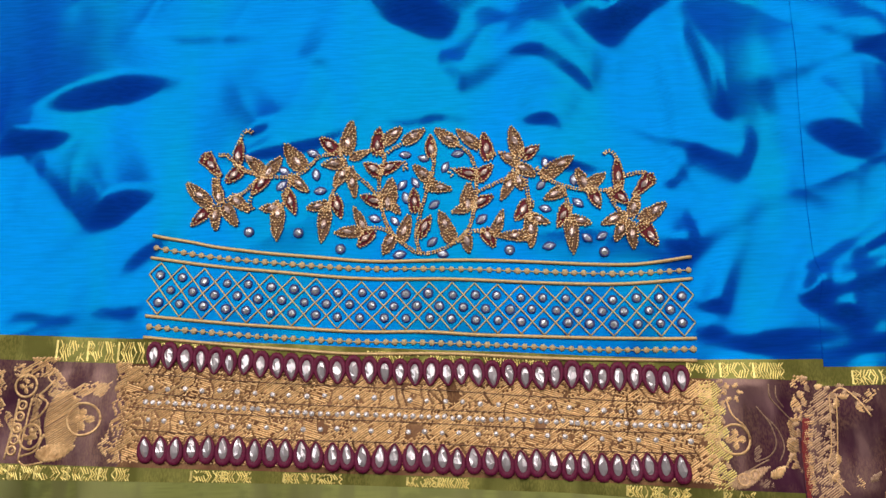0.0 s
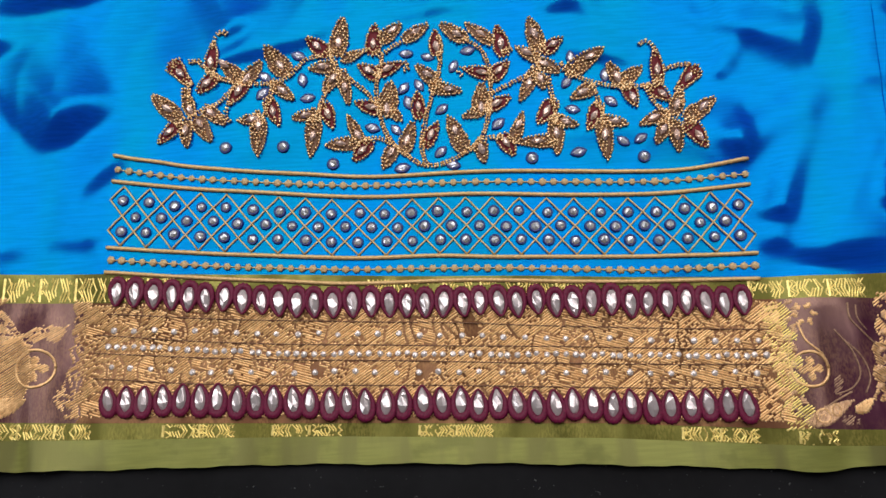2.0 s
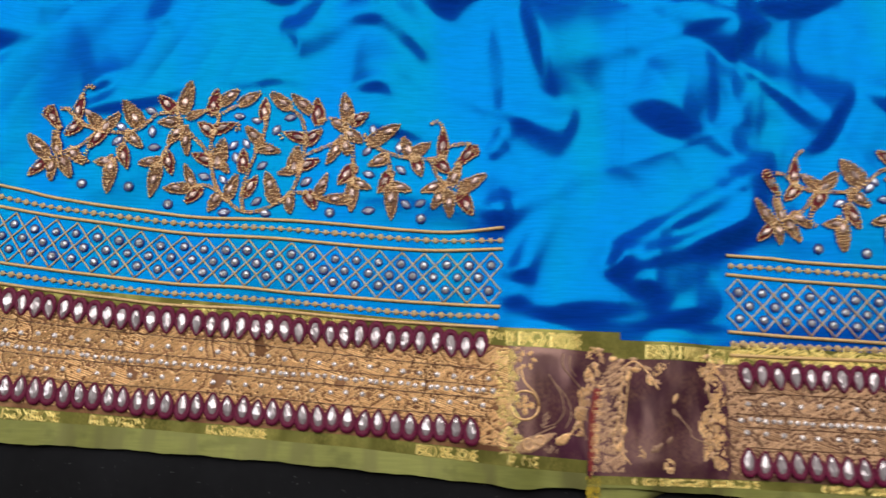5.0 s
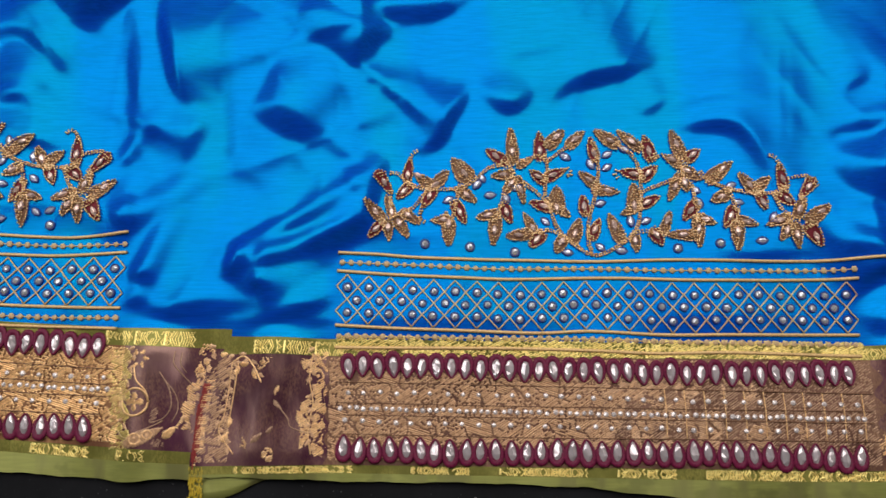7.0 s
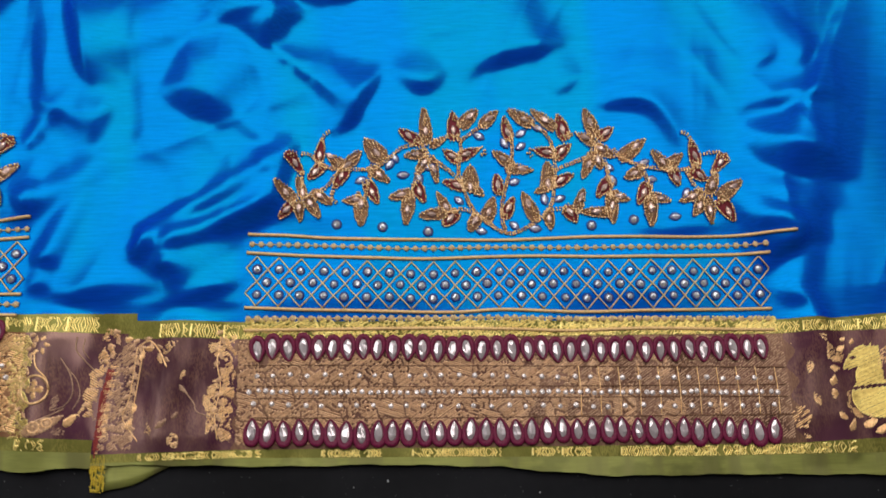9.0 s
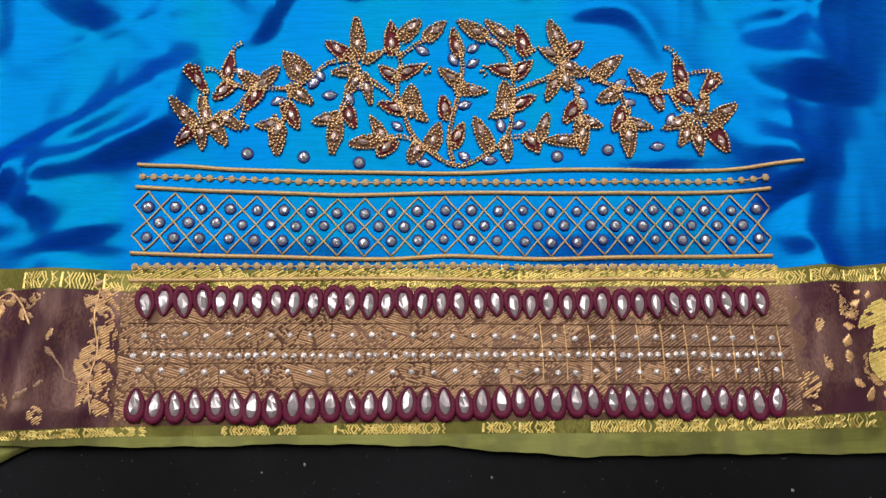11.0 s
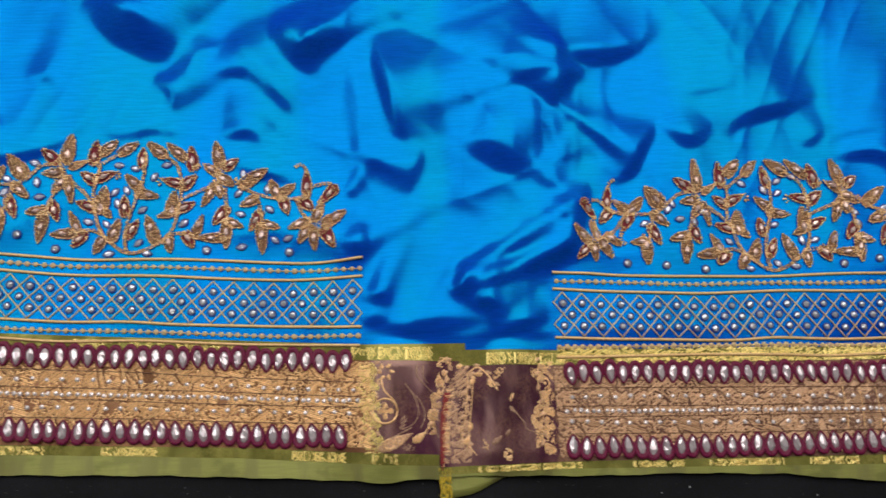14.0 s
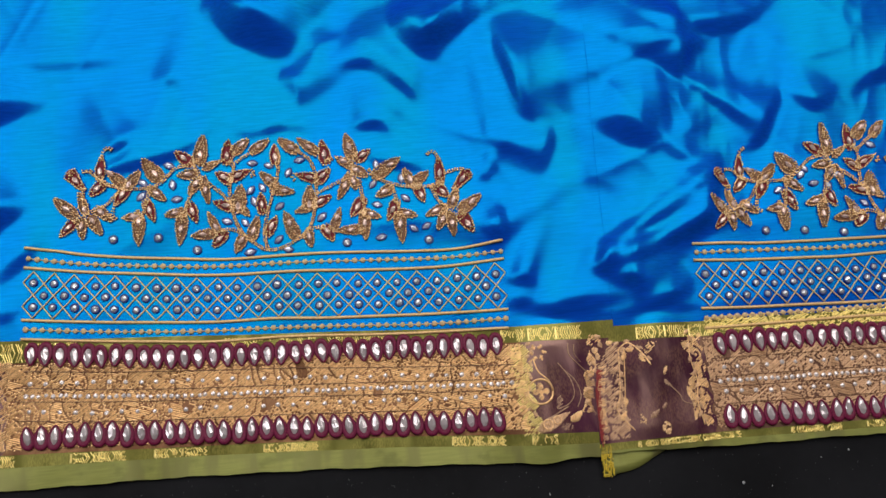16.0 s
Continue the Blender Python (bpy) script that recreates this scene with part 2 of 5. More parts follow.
def fold(wide, deep, *points):
    """A fold that rises steeply over its width (mm) along a bent line, thins out to its ends and sinks back slowly behind."""
    w0 = 0.86 * wide / 1000
    line_ = spline(np.array(points) / 1000, 44)
    chord = line_[-1] - line_[0]
    turned = -1.0 if chord[0] < 0 else 1.0
    pad = 9 * w0 + 0.03
    i0, i1 = np.searchsorted(GX, (line_[:, 0].min() - pad, line_[:, 0].max() + pad))
    j0, j1 = np.searchsorted(GY, (line_[:, 1].min() - pad, line_[:, 1].max() + pad))
    if i0 == i1 or j0 == j1:
        return
    x, y = np.meshgrid(GX[i0:i1], GY[j0:j1])
    near, which = np.full(x.shape, 9.0), np.zeros(x.shape, int)
    for k, q in enumerate(line_):
        d = (x - q[0]) ** 2 + (y - q[1]) ** 2
        closer = d < near
        near, which = np.where(closer, d, near), np.where(closer, k, which)
    ahead = np.gradient(line_, axis=0)
    pace = np.hypot(*ahead.T)[:, None]
    ahead /= pace
    for _ in range(2):
        dx, dy = x - np.interp(which, STATIONS, line_[:, 0]), y - np.interp(which, STATIONS, line_[:, 1])
        ax, ay = np.interp(which, STATIONS, ahead[:, 0]), np.interp(which, STATIONS, ahead[:, 1])
        which = np.clip(which + np.clip((ax * dx + ay * dy) / pace.mean(), -0.6, 0.6), 0, 43)
    dx, dy = x - np.interp(which, STATIONS, line_[:, 0]), y - np.interp(which, STATIONS, line_[:, 1])
    v = turned * (-ay * dx + ax * dy)
    past = np.abs(ax * dx + ay * dy)
    u = which / 43.0
    upright = abs(chord[1]) / math.hypot(*chord)
    w = w0 * (0.25 + 0.75 * np.sin(math.pi * np.clip(u, 0.02, 0.98)) ** 0.7)
    v = v + 0.0016 * np.sin(5 * u + wide) + 0.0008 * np.sin(11 * u + 2 * wide)
    ends = np.exp(-(past / (1.3 * w0)) ** 2) * (0.12 + 0.88 * np.sin(math.pi * u) ** 0.9)
    s = np.clip(v / w + 0.5, 0, 1)
    rise = 0.75 * s + 0.25 * np.sin(s * math.pi / 2)
    fall = np.exp(-np.clip(v - 0.45 * w, 0, None) / ((3.2 + 3.5 * upright ** 2) * w0 + 0.008 + 0.014 * upright ** 2))
    CREASES[j0:j1, i0:i1] += FOLD * (1 + 0.5 * upright) * deep * w * rise * fall * ends


FOLD = 0.56
fold(20.6, 1, (-324, 278), (-290, 285), (-259, 292), (-222, 305))
fold(15.8, 1, (-359, 250), (-322, 257), (-288, 262))
fold(18.0, 1, (-281, 194), (-264, 208), (-232, 224))
fold(7.0, 0.7, (-260, 163), (-233, 185), (-216, 208))
fold(14, 0.6, (95, 352), (99, 290), (104, 215))
fold(12, 0.5, (163, 322), (172, 250), (178, 190))
fold(7, 0.8, (183, 103), (214, 106), (246, 112))
fold(6, 0.8, (124, 109), (150, 107), (181, 106))
fold(4.2, 0.8, (-276, 138), (-248, 142), (-235, 149))
fold(4.2, 0.7, (-326, 133), (-305, 139), (-280, 136))
fold(12.0, 0.5, (-264, 351), (-247, 337), (-188, 331), (-133, 341))
fold(8.3, 0.5, (-148, 315), (-117, 304))
fold(6.8, 1, (-184, 254), (-166, 262), (-151, 271))
fold(6.0, 1, (-214, 243), (-176, 244), (-143, 248), (-116, 258), (-91, 279))
fold(30.1, 1, (-109, 371), (-70, 349), (-43, 324))
fold(8.8, 1, (-51, 314), (-40, 296), (-31, 281))
fold(8.8, 0.7, (-26, 308), (-12, 325), (0, 342))
fold(5.6, 0.6, (1, 349), (30, 317), (55, 295))
fold(18.0, 1, (37, 361), (54, 331), (72, 311))
fold(10.5, 1, (-5, 312), (22, 310), (40, 297), (58, 274))
fold(8.3, 1, (1, 263), (19, 261), (34, 252))
fold(3.8, 0.6, (-3, 277), (35, 274), (63, 249))
fold(5.2, 1, (3, 241), (32, 231), (61, 223))
fold(12.0, 1.35, (116, 348), (125, 305), (132, 271), (142, 246))
fold(8.4, 0.95, (155, 254), (150, 226), (140, 209))
fold(4.5, 1, (92, 221), (104, 212))
fold(5.9, 1, (93, 184), (106, 161))
fold(6.0, 0.8, (-94, 269), (-71, 265), (-44, 267), (-18, 259))
fold(7.7, 1, (106, 137), (127, 128))
fold(5.8, 1, (105, 120), (123, 115))
fold(4.6, 0.8, (107, 110), (142, 111), (176, 111))
fold(10.5, 1, (173, 150), (179, 130))
fold(8.4, 1, (186, 126), (205, 122))
fold(19.2, 0.8, (185, 253), (207, 242), (231, 221))
fold(10.5, 0.6, (227, 238), (247, 220), (266, 211))
fold(4.0, 0.9, (243, 272), (258, 246), (265, 229))
fold(15.3, 1, (221, 352), (245, 329), (276, 319), (319, 328), (356, 353))
fold(14.3, 1.2, (256, 280), (269, 299), (285, 311))
fold(12.0, 1.1, (224, 147), (240, 159), (263, 170), (272, 192), (282, 218))
fold(3.8, 0.9, (247, 203), (263, 187))
fold(9.0, 1.4, (301, 217), (319, 229), (330, 252), (337, 271))
fold(10.5, 1, (337, 263), (364, 252), (387, 267))
fold(6.4, 0.5, (341, 288), (378, 292), (421, 301))
fold(11.2, 1, (394, 250), (417, 271), (450, 279), (477, 289))
fold(5.6, 0.9, (453, 244), (483, 261))
fold(7.2, 0.55, (465, 244), (504, 256), (548, 251))
fold(8.8, 1, (475, 235), (503, 235), (522, 228), (543, 202))
fold(12.0, 1, (579, 224), (602, 235), (662, 237))
fold(26.3, 1, (580, 216), (608, 193), (661, 179))
fold(10.5, 0.6, (582, 173), (604, 164), (650, 158))
fold(12.8, 1, (578, 153), (606, 144), (626, 150))
fold(9.6, 1, (583, 114), (608, 133), (621, 144))
fold(6.4, 0.9, (593, 260), (621, 273))
fold(7.2, 0.9, (621, 256), (651, 283))
fold(11.3, 1, (590, 99), (617, 90))
fold(9.0, 1, (173, 155), (182, 140))
fold(9.0, 1, (180, 134), (193, 124), (206, 109))
fold(9.8, 0.65, (200, 100), (223, 109), (247, 124))
fold(6.0, 0.8, (120, 110), (157, 115), (201, 111))
fold(5.3, 0.8, (205, 102), (248, 103))
fold(7.5, 0.8, (103, 154), (109, 180), (108, 206))
fold(14.0, 1, (593, 120), (614, 135), (635, 136))
fold(4.9, 0.9, (493, 142), (531, 145), (570, 145))
fold(10.4, 1, (60, 345), (72, 322))


def lie_of_cloth():
    x, y = np.meshgrid(GX, GY)
    z = CREASES.copy()
    for _ in range(3):   # silk bends, it never breaks sharp
        z = (np.roll(z, 1, 0) + 2 * z + np.roll(z, -1, 0)) / 4
        z = (np.roll(z, 1, 1) + 2 * z + np.roll(z, -1, 1)) / 4
    for turn, long_, short_, deep in ((62, 0.11, 0.021, 0.0007), (20, 0.13, 0.030, 0.0012), (-55, 0.12, 0.026, 0.0008), (84, 0.16, 0.017, 0.0005)):
        c, s = math.cos(radians(turn)), math.sin(radians(turn))
        n = soft_noise((x * c + y * s) / long_, (-x * s + y * c) / short_, turn + 100)
        where = np.clip(soft_noise(x / 0.12, y / 0.12, turn + 300) * 3 - 1.2, 0, 1)
        z += deep * where * (1 - np.abs(2 * n - 1)) ** 2
    calm = np.clip((y - 0.084) / 0.02, 0, 1)
    z = z * (0.25 + 0.75 * calm)
    z += calm * 0.0018 * (np.sin(x * 37 + 2.1 * np.sin(y * 11)) * 0.5 + 0.5)
    low = 1 - calm
    for cx, wide, lean in ((-0.292, 0.012, 0.1), (-0.268, 0.009, -0.1), (0.123, 0.010, 0.05), (0.146, 0.012, -0.15), (0.201, 0.010, 0.1), (0.222, 0.012, -0.1), (0.606, 0.010, 0.05), (0.619, 0.008, -0.1)):
        z += low * 0.0048 * np.exp(-((x - cx - lean * (y - 0.05)) / wide) ** 2) * np.clip((y + 0.01) / 0.03, 0, 1)
    z += 0.0006 * (np.sin(x * 61 + y * 24) + 1)
    return z + 0.0016


GZ = lie_of_cloth()


def height(x, y):
    i = np.clip((np.asarray(x, float) - GX[0]) / STEP, 0, len(GX) - 1.001)
    j = np.clip((np.asarray(y, float) - GY[0]) / STEP, 0, len(GY) - 1.001)
    i0, j0 = i.astype(int), j.astype(int)
    a_, b_ = i - i0, j - j0
    return (GZ[j0, i0] * (1 - a_) + GZ[j0, i0 + 1] * a_) * (1 - b_) + (GZ[j0 + 1, i0] * (1 - a_) + GZ[j0 + 1, i0 + 1] * a_) * b_


# ---- the room: floor, plain walls and ceiling ----
floor = mesh_object("floor", box_mesh(bmesh.new(), -1.8, 2.1, -1.8, 2.9, -0.06, -0.0012), BLACK_FLOOR, smooth=False)
tagged(floor, "matte black floor with white lint specks", "floor", kind="structure")
for name, b in (("wall_west", (-1.9, -1.8, -1.9, 3.0, -0.06, 2.5)), ("wall_east", (2.1, 2.2, -1.9, 3.0, -0.06, 2.5)),
                ("wall_south", (-1.8, 2.1, -1.9, -1.8, -0.06, 2.5)), ("wall_north", (-1.8, 2.1, 2.9, 3.0, -0.06, 2.5)), ("ceiling", (-1.9, 2.2, -1.9, 3.0, 2.5, 2.6))):
    w = mesh_object(name, box_mesh(bmesh.new(), *b), WALL_PAINT, smooth=False)
    tagged(w, "plain pale painted " + ("ceiling" if name == "ceiling" else "wall"), "ceiling" if name == "ceiling" else "wall", kind="structure")


# ---- the two sleeve panels ----
def line(*points):
    xs, ys = np.array(points).T / 1000
    return lambda x: np.interp(x, xs, ys)


LAP = 0.0005   # the second panel lies on the first
SEAM_Y = np.array((-20, 13, 44, 66, 73, 80, 92, 118, 152, 210, 261, 333, 640)) / 1000
SEAM_X = np.array((157, 157.5, 159, 163, 167, 171.5, 179.5, 180, 182.5, 183.8, 185.5, 189.5, 200)) / 1000


def seam(y):
    return np.interp(y, SEAM_Y, SEAM_X)


class Panel:
    def __init__(self, lift, left, right, thing=None, **lines):
        self.lift, self.left, self.right = lift, left, right
        self.lines = lines
        self.thing = thing or new("embroidered_sleeve_panel")

    def z(self, x, y):
        return height(x, y) + self.lift


a = Panel(0.0, lambda y: -0.64 + 0 * y, lambda y: seam(y) + 0.009,
          top=line((-640, 146), (-330, 127.6), (-293.5, 125.8), (-239.5, 122.5), (106.5, 99.6), (134, 98.8), (190, 97.5)),
          strip=line((-640, 131), (-328, 112.6), (-238, 107.2), (132, 87.2), (190, 85)),
          band=line((-640, 66), (-320, 49.8), (-268, 46.8), (-114.6, 38.7), (19.4, 31.4), (118, 23.2), (190, 18.5)),
          lower=line((-640, 55), (-319, 39.9), (-267, 38), (-114.5, 32.2), (19, 24.3), (118, 15.2), (190, 11.5)),
          hem=line((-640, 38), (-340, 26), (-250, 22.3), (-140, 20), (-80, 17.2), (-28, 14.6), (40, 10), (92, 6), (116, 3), (138, 4.4), (160, 4), (190, 3)))
b = Panel(LAP, seam, lambda y: 0.94 + 0 * y,
          top=line((150, 94), (180, 93), (245.5, 90.6), (592, 82.4), (627, 82.2), (661, 84.6), (940, 92)),
          strip=line((150, 83), (181, 82), (246, 80), (593, 73.5), (663, 74.5), (940, 82)),
          band=line((150, 12), (248, 12), (405, 8.5), (588, 4.5), (651, 6), (940, 9)),
          lower=line((150, 7), (248, 7), (405, 2.5), (531, -1.5), (649, -3), (940, 0)),
          hem=line((150, 6), (203, 4.3), (272, 1.2), (335, 0.3), (405, -3.4), (440, -7.8), (476, -11.4), (549, -12.8), (646, -16.4), (940, -14)))
tagged(a.thing, "blue shot-silk sleeve cloth with gold embroidery and zari border", "embroidered cloth", "sleeve panels")
tagged(b.thing, "blue silk sleeve cloth overlapping its neighbour, gold vine embroidery", "embroidered cloth", "sleeve panels")


def cloth_strip(panel, name, low, high, rows, cols, material, label, lift=0.0, thick=0.0006, grow=1.0):
    bm = bmesh.new()
    grid = []
    for j in range(rows + 1):
        v = (j / rows) ** grow
        row = []
        y = None
        for i in range(cols + 1):
            s = i / cols
            yy = 0.05 if y is None else y
            for _ in range(3):
                x = panel.left(yy) + s * (panel.right(yy) - panel.left(yy))
                yy = low(x) + v * (high(x) - low(x))
            y = yy
            row.append((float(x), float(yy)))
        grid.append(row)
    flat = np.array(grid)
    zz = panel.z(flat[..., 0], flat[..., 1]) + lift
    verts = [[bm.verts.new((*grid[j][i], zz[j, i])) for i in range(cols + 1)] for j in range(rows + 1)]
    for j in range(rows):
        for i in range(cols):
            bm.faces.new((verts[j][i], verts[j][i + 1], verts[j + 1][i + 1], verts[j + 1][i]))
    ob = part(name, bm, material, panel.thing, label)
    mod = ob.modifiers.new("thickness", "SOLIDIFY")
    mod.thickness, mod.offset = thick, -1.0
    crisp = ob.modifiers.new("crisp_edge", "EDGE_SPLIT")
    crisp.split_angle = radians(50)
    return ob


far_edge = line((-700, 630), (1000, 630))
for p in (a, b):
    cols = 330
    cloth_strip(p, "silk_cloth", p.lines["top"], far_edge, 330, 430, BLUE_SILK, "wrinkled blue shot silk", thick=0.0004)
    cloth_strip(p, "upper_selvedge", p.lines["strip"], lambda x, q=p: q.lines["top"](x) + 0.0005, 8, cols, ZARI_GREEN, "yellow-green strip with gold zigzags", lift=0.0004)
    cloth_strip(p, "zari_band", p.lines["band"], p.lines["strip"], 34, cols, ZARI_BAND, "purple brocade woven with copper gold", lift=0.0004)
    cloth_strip(p, "lower_selvedge", p.lines["lower"], p.lines["band"], 6, cols, ZARI_GREEN, "yellow-green strip with gold zigzags", lift=0.0004)
    cloth_strip(p, "hem", lambda x, q=p: q.lines["hem"](x) + 0.00035 * np.sin(x * 143) + 0.00016 * np.sin(x * 391), p.lines["lower"], 8, cols, OLIVE_SILK, "plain olive green hem", lift=0.0004)

# ---- embroidery: cords, bead rows, lattice, stones ----


def tube(panel, points, radius, count, lift, sides=7, twist=0.0, flat=1.0):
    """A round cord through the points, lying on the cloth; twist gives it a rope's waist."""
    p = spline(np.array(points) / 1000, count)
    z = panel.z(p[:, 0], p[:, 1]) + lift
    bm = bmesh.new()
    rings = []
    for i in range(count):
        d = p[min(i + 1, count - 1)] - p[max(i - 1, 0)]
        d = d / (math.hypot(*d) + 1e-9)
        r = radius * (1 + twist * math.sin(i * 2.4))
        ring = []
        for k in range(sides):
            ang = 2 * math.pi * k / sides
            ring.append(bm.verts.new((p[i, 0] - d[1] * r * math.cos(ang), p[i, 1] + d[0] * r * math.cos(ang), z[i] + flat * r * math.sin(ang))))
        rings.append(ring)
    for i in range(count - 1):
        for k in range(sides):
            bm.faces.new((rings[i][k], rings[i][(k + 1) % sides], rings[i + 1][(k + 1) % sides], rings[i + 1][k]))
    bm.faces.new(rings[0])
    bm.faces.new(list(reversed(rings[-1])))
    bmesh.ops.recalc_face_normals(bm, faces=bm.faces)
    return bm


def cord(panel, *points):
    part("cord", tube(panel, points, 0.00115, 260, 0.0008, twist=0.10), GOLD_CORD, panel.thing, "couched ochre gold cord")


def knot_mesh(seed):
    """A stitched knot: a low heap of thread loops round a middle one."""
    rnd = random.Random(seed)
    bm = bmesh.new()
    bmesh.ops.create_uvsphere(bm, u_segments=14, v_segments=6, radius=0.00195)
    phase = rnd.uniform(0, 6.3)
    for v in bm.verts:
        ang, flat = math.atan2(v.co.y, v.co.x), math.hypot(v.co.x, v.co.y) / 0.00195
        lobe = 1 + 0.15 * flat * math.cos(6 * ang + phase) + rnd.uniform(-0.06, 0.06)
        v.co = Vector((v.co.x * lobe, v.co.y * lobe, v.co.z * 0.45 * (1 + rnd.uniform(-0.2, 0.2))))
    return bm


KNOTS = [shared_mesh("knot_bead", knot_mesh(k), KNOT_THREAD) for k in range(5)]


def bead_row(panel, count, *points):
    for i, (x, y) in enumerate(spline(np.array(points) / 1000, count)):
        placed("knot_bead", random.choice(KNOTS), panel.thing, x, y, float(panel.z(x, y)) + 0.0008, random.uniform(0, 90), random.uniform(0.9, 1.1))
    part("bead_thread", tube(panel, points, 0.0004, 160, 0.0005, 5), LATTICE_THREAD, panel.thing)


def gem(outline, tall=0.0013, girdle=0.0004, seed=0, keel=0.0):
    """A foil-backed cut stone: girdle, steep crown facets and uneven upper facets that meet in a short keel."""
    rnd = random.Random(seed)
    bm = bmesh.new()
    n = len(outline)
    low = [bm.verts.new((x, y, 0)) for x, y in outline]
    mid = [bm.verts.new((x, y, girdle)) for x, y in outline]
    star = []
    for k in range(n):
        x, y = (outline[k][0] + outline[(k + 1) % n][0]) / 2, (outline[k][1] + outline[(k + 1) % n][1]) / 2
        f = rnd.uniform(0.66, 0.90)
        star.append(bm.verts.new((x * f, y * f, girdle + (tall - girdle) * rnd.uniform(0.45, 0.86))))
    long_y = max(y for x, y in outline) > max(x for x, y in outline)
    reach = keel * max(max(y for x, y in outline), max(x for x, y in outline))
    wide = 0.25 * min(max(y for x, y in outline), max(x for x, y in outline))
    ends = []
    for sign in (-1, 1):
        u, w = sign * reach + rnd.uniform(-0.2, 0.2) * wide, rnd.uniform(-1, 1) * wide
        ends.append(bm.verts.new((w, u, tall * rnd.uniform(0.94, 1.04)) if long_y else (u, w, tall * rnd.uniform(0.94, 1.04))))
    axis = 1 if long_y else 0

    def nearest(v):
        return ends[1] if v.co[axis] > 0 else ends[0]
    for k in range(n):
        m = (k + 1) % n
        bm.faces.new((low[k], low[m], mid[m], mid[k]))
        bm.faces.new((mid[k], mid[m], star[k]))
        bm.faces.new((mid[m], star[m], star[k]))
        p, q = nearest(star[k]), nearest(star[m])
        bm.faces.new((star[k], star[m], q))
        if p is not q:
            bm.faces.new((star[k], q, p))
    return bm


def round_outline(r, n=8):
    return [(r * math.cos(2 * math.pi * k / n), r * math.sin(2 * math.pi * k / n)) for k in range(n)]


def marquise_outline(length, width, n=6):
    up = [(-length / 2 + length * k / n, width / 2 * math.sin(math.pi * k / n) ** 0.9) for k in range(n + 1)]
    return [(x, -y) for x, y in up] + [(x, y) for x, y in reversed(up[1:-1])]


def drop_outline(length, width, n=12):
    """A tear drop, its point at -y."""
    out = []
    for k in range(n):
        ang = 2 * math.pi * k / n - math.pi / 2
        s, c = math.sin(ang), math.cos(ang)
        squeeze = 1 - 0.48 * max(0, -s) ** 1.2
        out.append((width / 2 * math.copysign(abs(c) ** 0.85, c) * squeeze, length / 2 * s))
    return out


def rim(outline, off, half, tall, knots=0.0, swell=0.0):
    """A padded rim of thread or small knots, also the navy shade ring, off metres outside a stone's outline."""
    bm = bmesh.new()
    rings = []
    n = len(outline)
    for i, (x, y) in enumerate(outline):
        tx, ty = outline[(i + 1) % n][0] - outline[i - 1][0], outline[(i + 1) % n][1] - outline[i - 1][1]
        d = math.hypot(tx, ty)
        nx, ny = ty / d, -tx / d
        grow = 1 + swell * y / max(q[1] for q in outline)
        h = half * grow * (1 + knots * (1 if i % 2 else -1))
        ring = []
        for k in range(8):
            ang = 2 * math.pi * k / 8
            f = off * grow + h * math.cos(ang)
            ring.append(bm.verts.new((x + nx * f, y + ny * f, tall * (0.5 + 0.5 * math.sin(ang)))))
        rings.append(ring)
    for i in range(n):
        for k in range(8):
            bm.faces.new((rings[i][k], rings[(i + 1) % n][k], rings[(i + 1) % n][(k + 1) % 8], rings[i][(k + 1) % 8]))
    bmesh.ops.recalc_face_normals(bm, faces=bm.faces)
    return bm


def cuts(name, outline, material, tall, girdle, keel, count=5):
    """Several cuts of one kind of stone."""
    return [shared_mesh(name, gem(outline, tall, girdle, 11 + k, keel), material, smooth=False) for k in range(count)]


LATTICE_GEM = cuts("lattice_gem", round_outline(0.0023, 8), CLEAR_STONE, 0.0019, 0.0005, 0.15)
LATTICE_RIM = shared_mesh("lattice_shade_ring", rim(round_outline(0.0023, 12), 0.0003, 0.0006, 0.0009), SHADE_RING)
SMALL_GEM = cuts("small_gem", round_outline(0.0017, 7), SMALL_STONE, 0.0012, 0.0005, 0.15)
DROP_GEM = cuts("drop_gem", drop_outline(0.0132, 0.0063, 11), DROP_STONE, 0.0030, 0.0010, 0.42, 8)
DROP_RIM = shared_mesh("drop_rim", rim(drop_outline(0.0132, 0.0063, 54), 0.0007, 0.0013, 0.0022, 0.16, 0.55), MAROON_BEAD)
LOOSE_GEM = cuts("loose_gem", marquise_outline(0.0070, 0.0036), VIOLET_STONE, 0.0017, 0.0004, 0.4)
LOOSE_RIM = shared_mesh("loose_shade_ring", rim(marquise_outline(0.0070, 0.0036), 0.0003, 0.0006, 0.0008), SHADE_RING)
LEAF_GEM = cuts("leaf_gem", marquise_outline(0.0074, 0.0036), PINK_STONE, 0.0018, 0.0004, 0.4)


def set_stone(panel, name, rim_name, gem_data, rim_data, x, y, turn=0.0, scale=1.0, lift=0.0002):
    z = float(panel.z(x, y)) + lift
    stone = placed(name, random.choice(gem_data), panel.thing, x, y, z, turn, scale, tip=5)
    placed(rim_name, rim_data, stone, 0, 0, 0)
    return stone


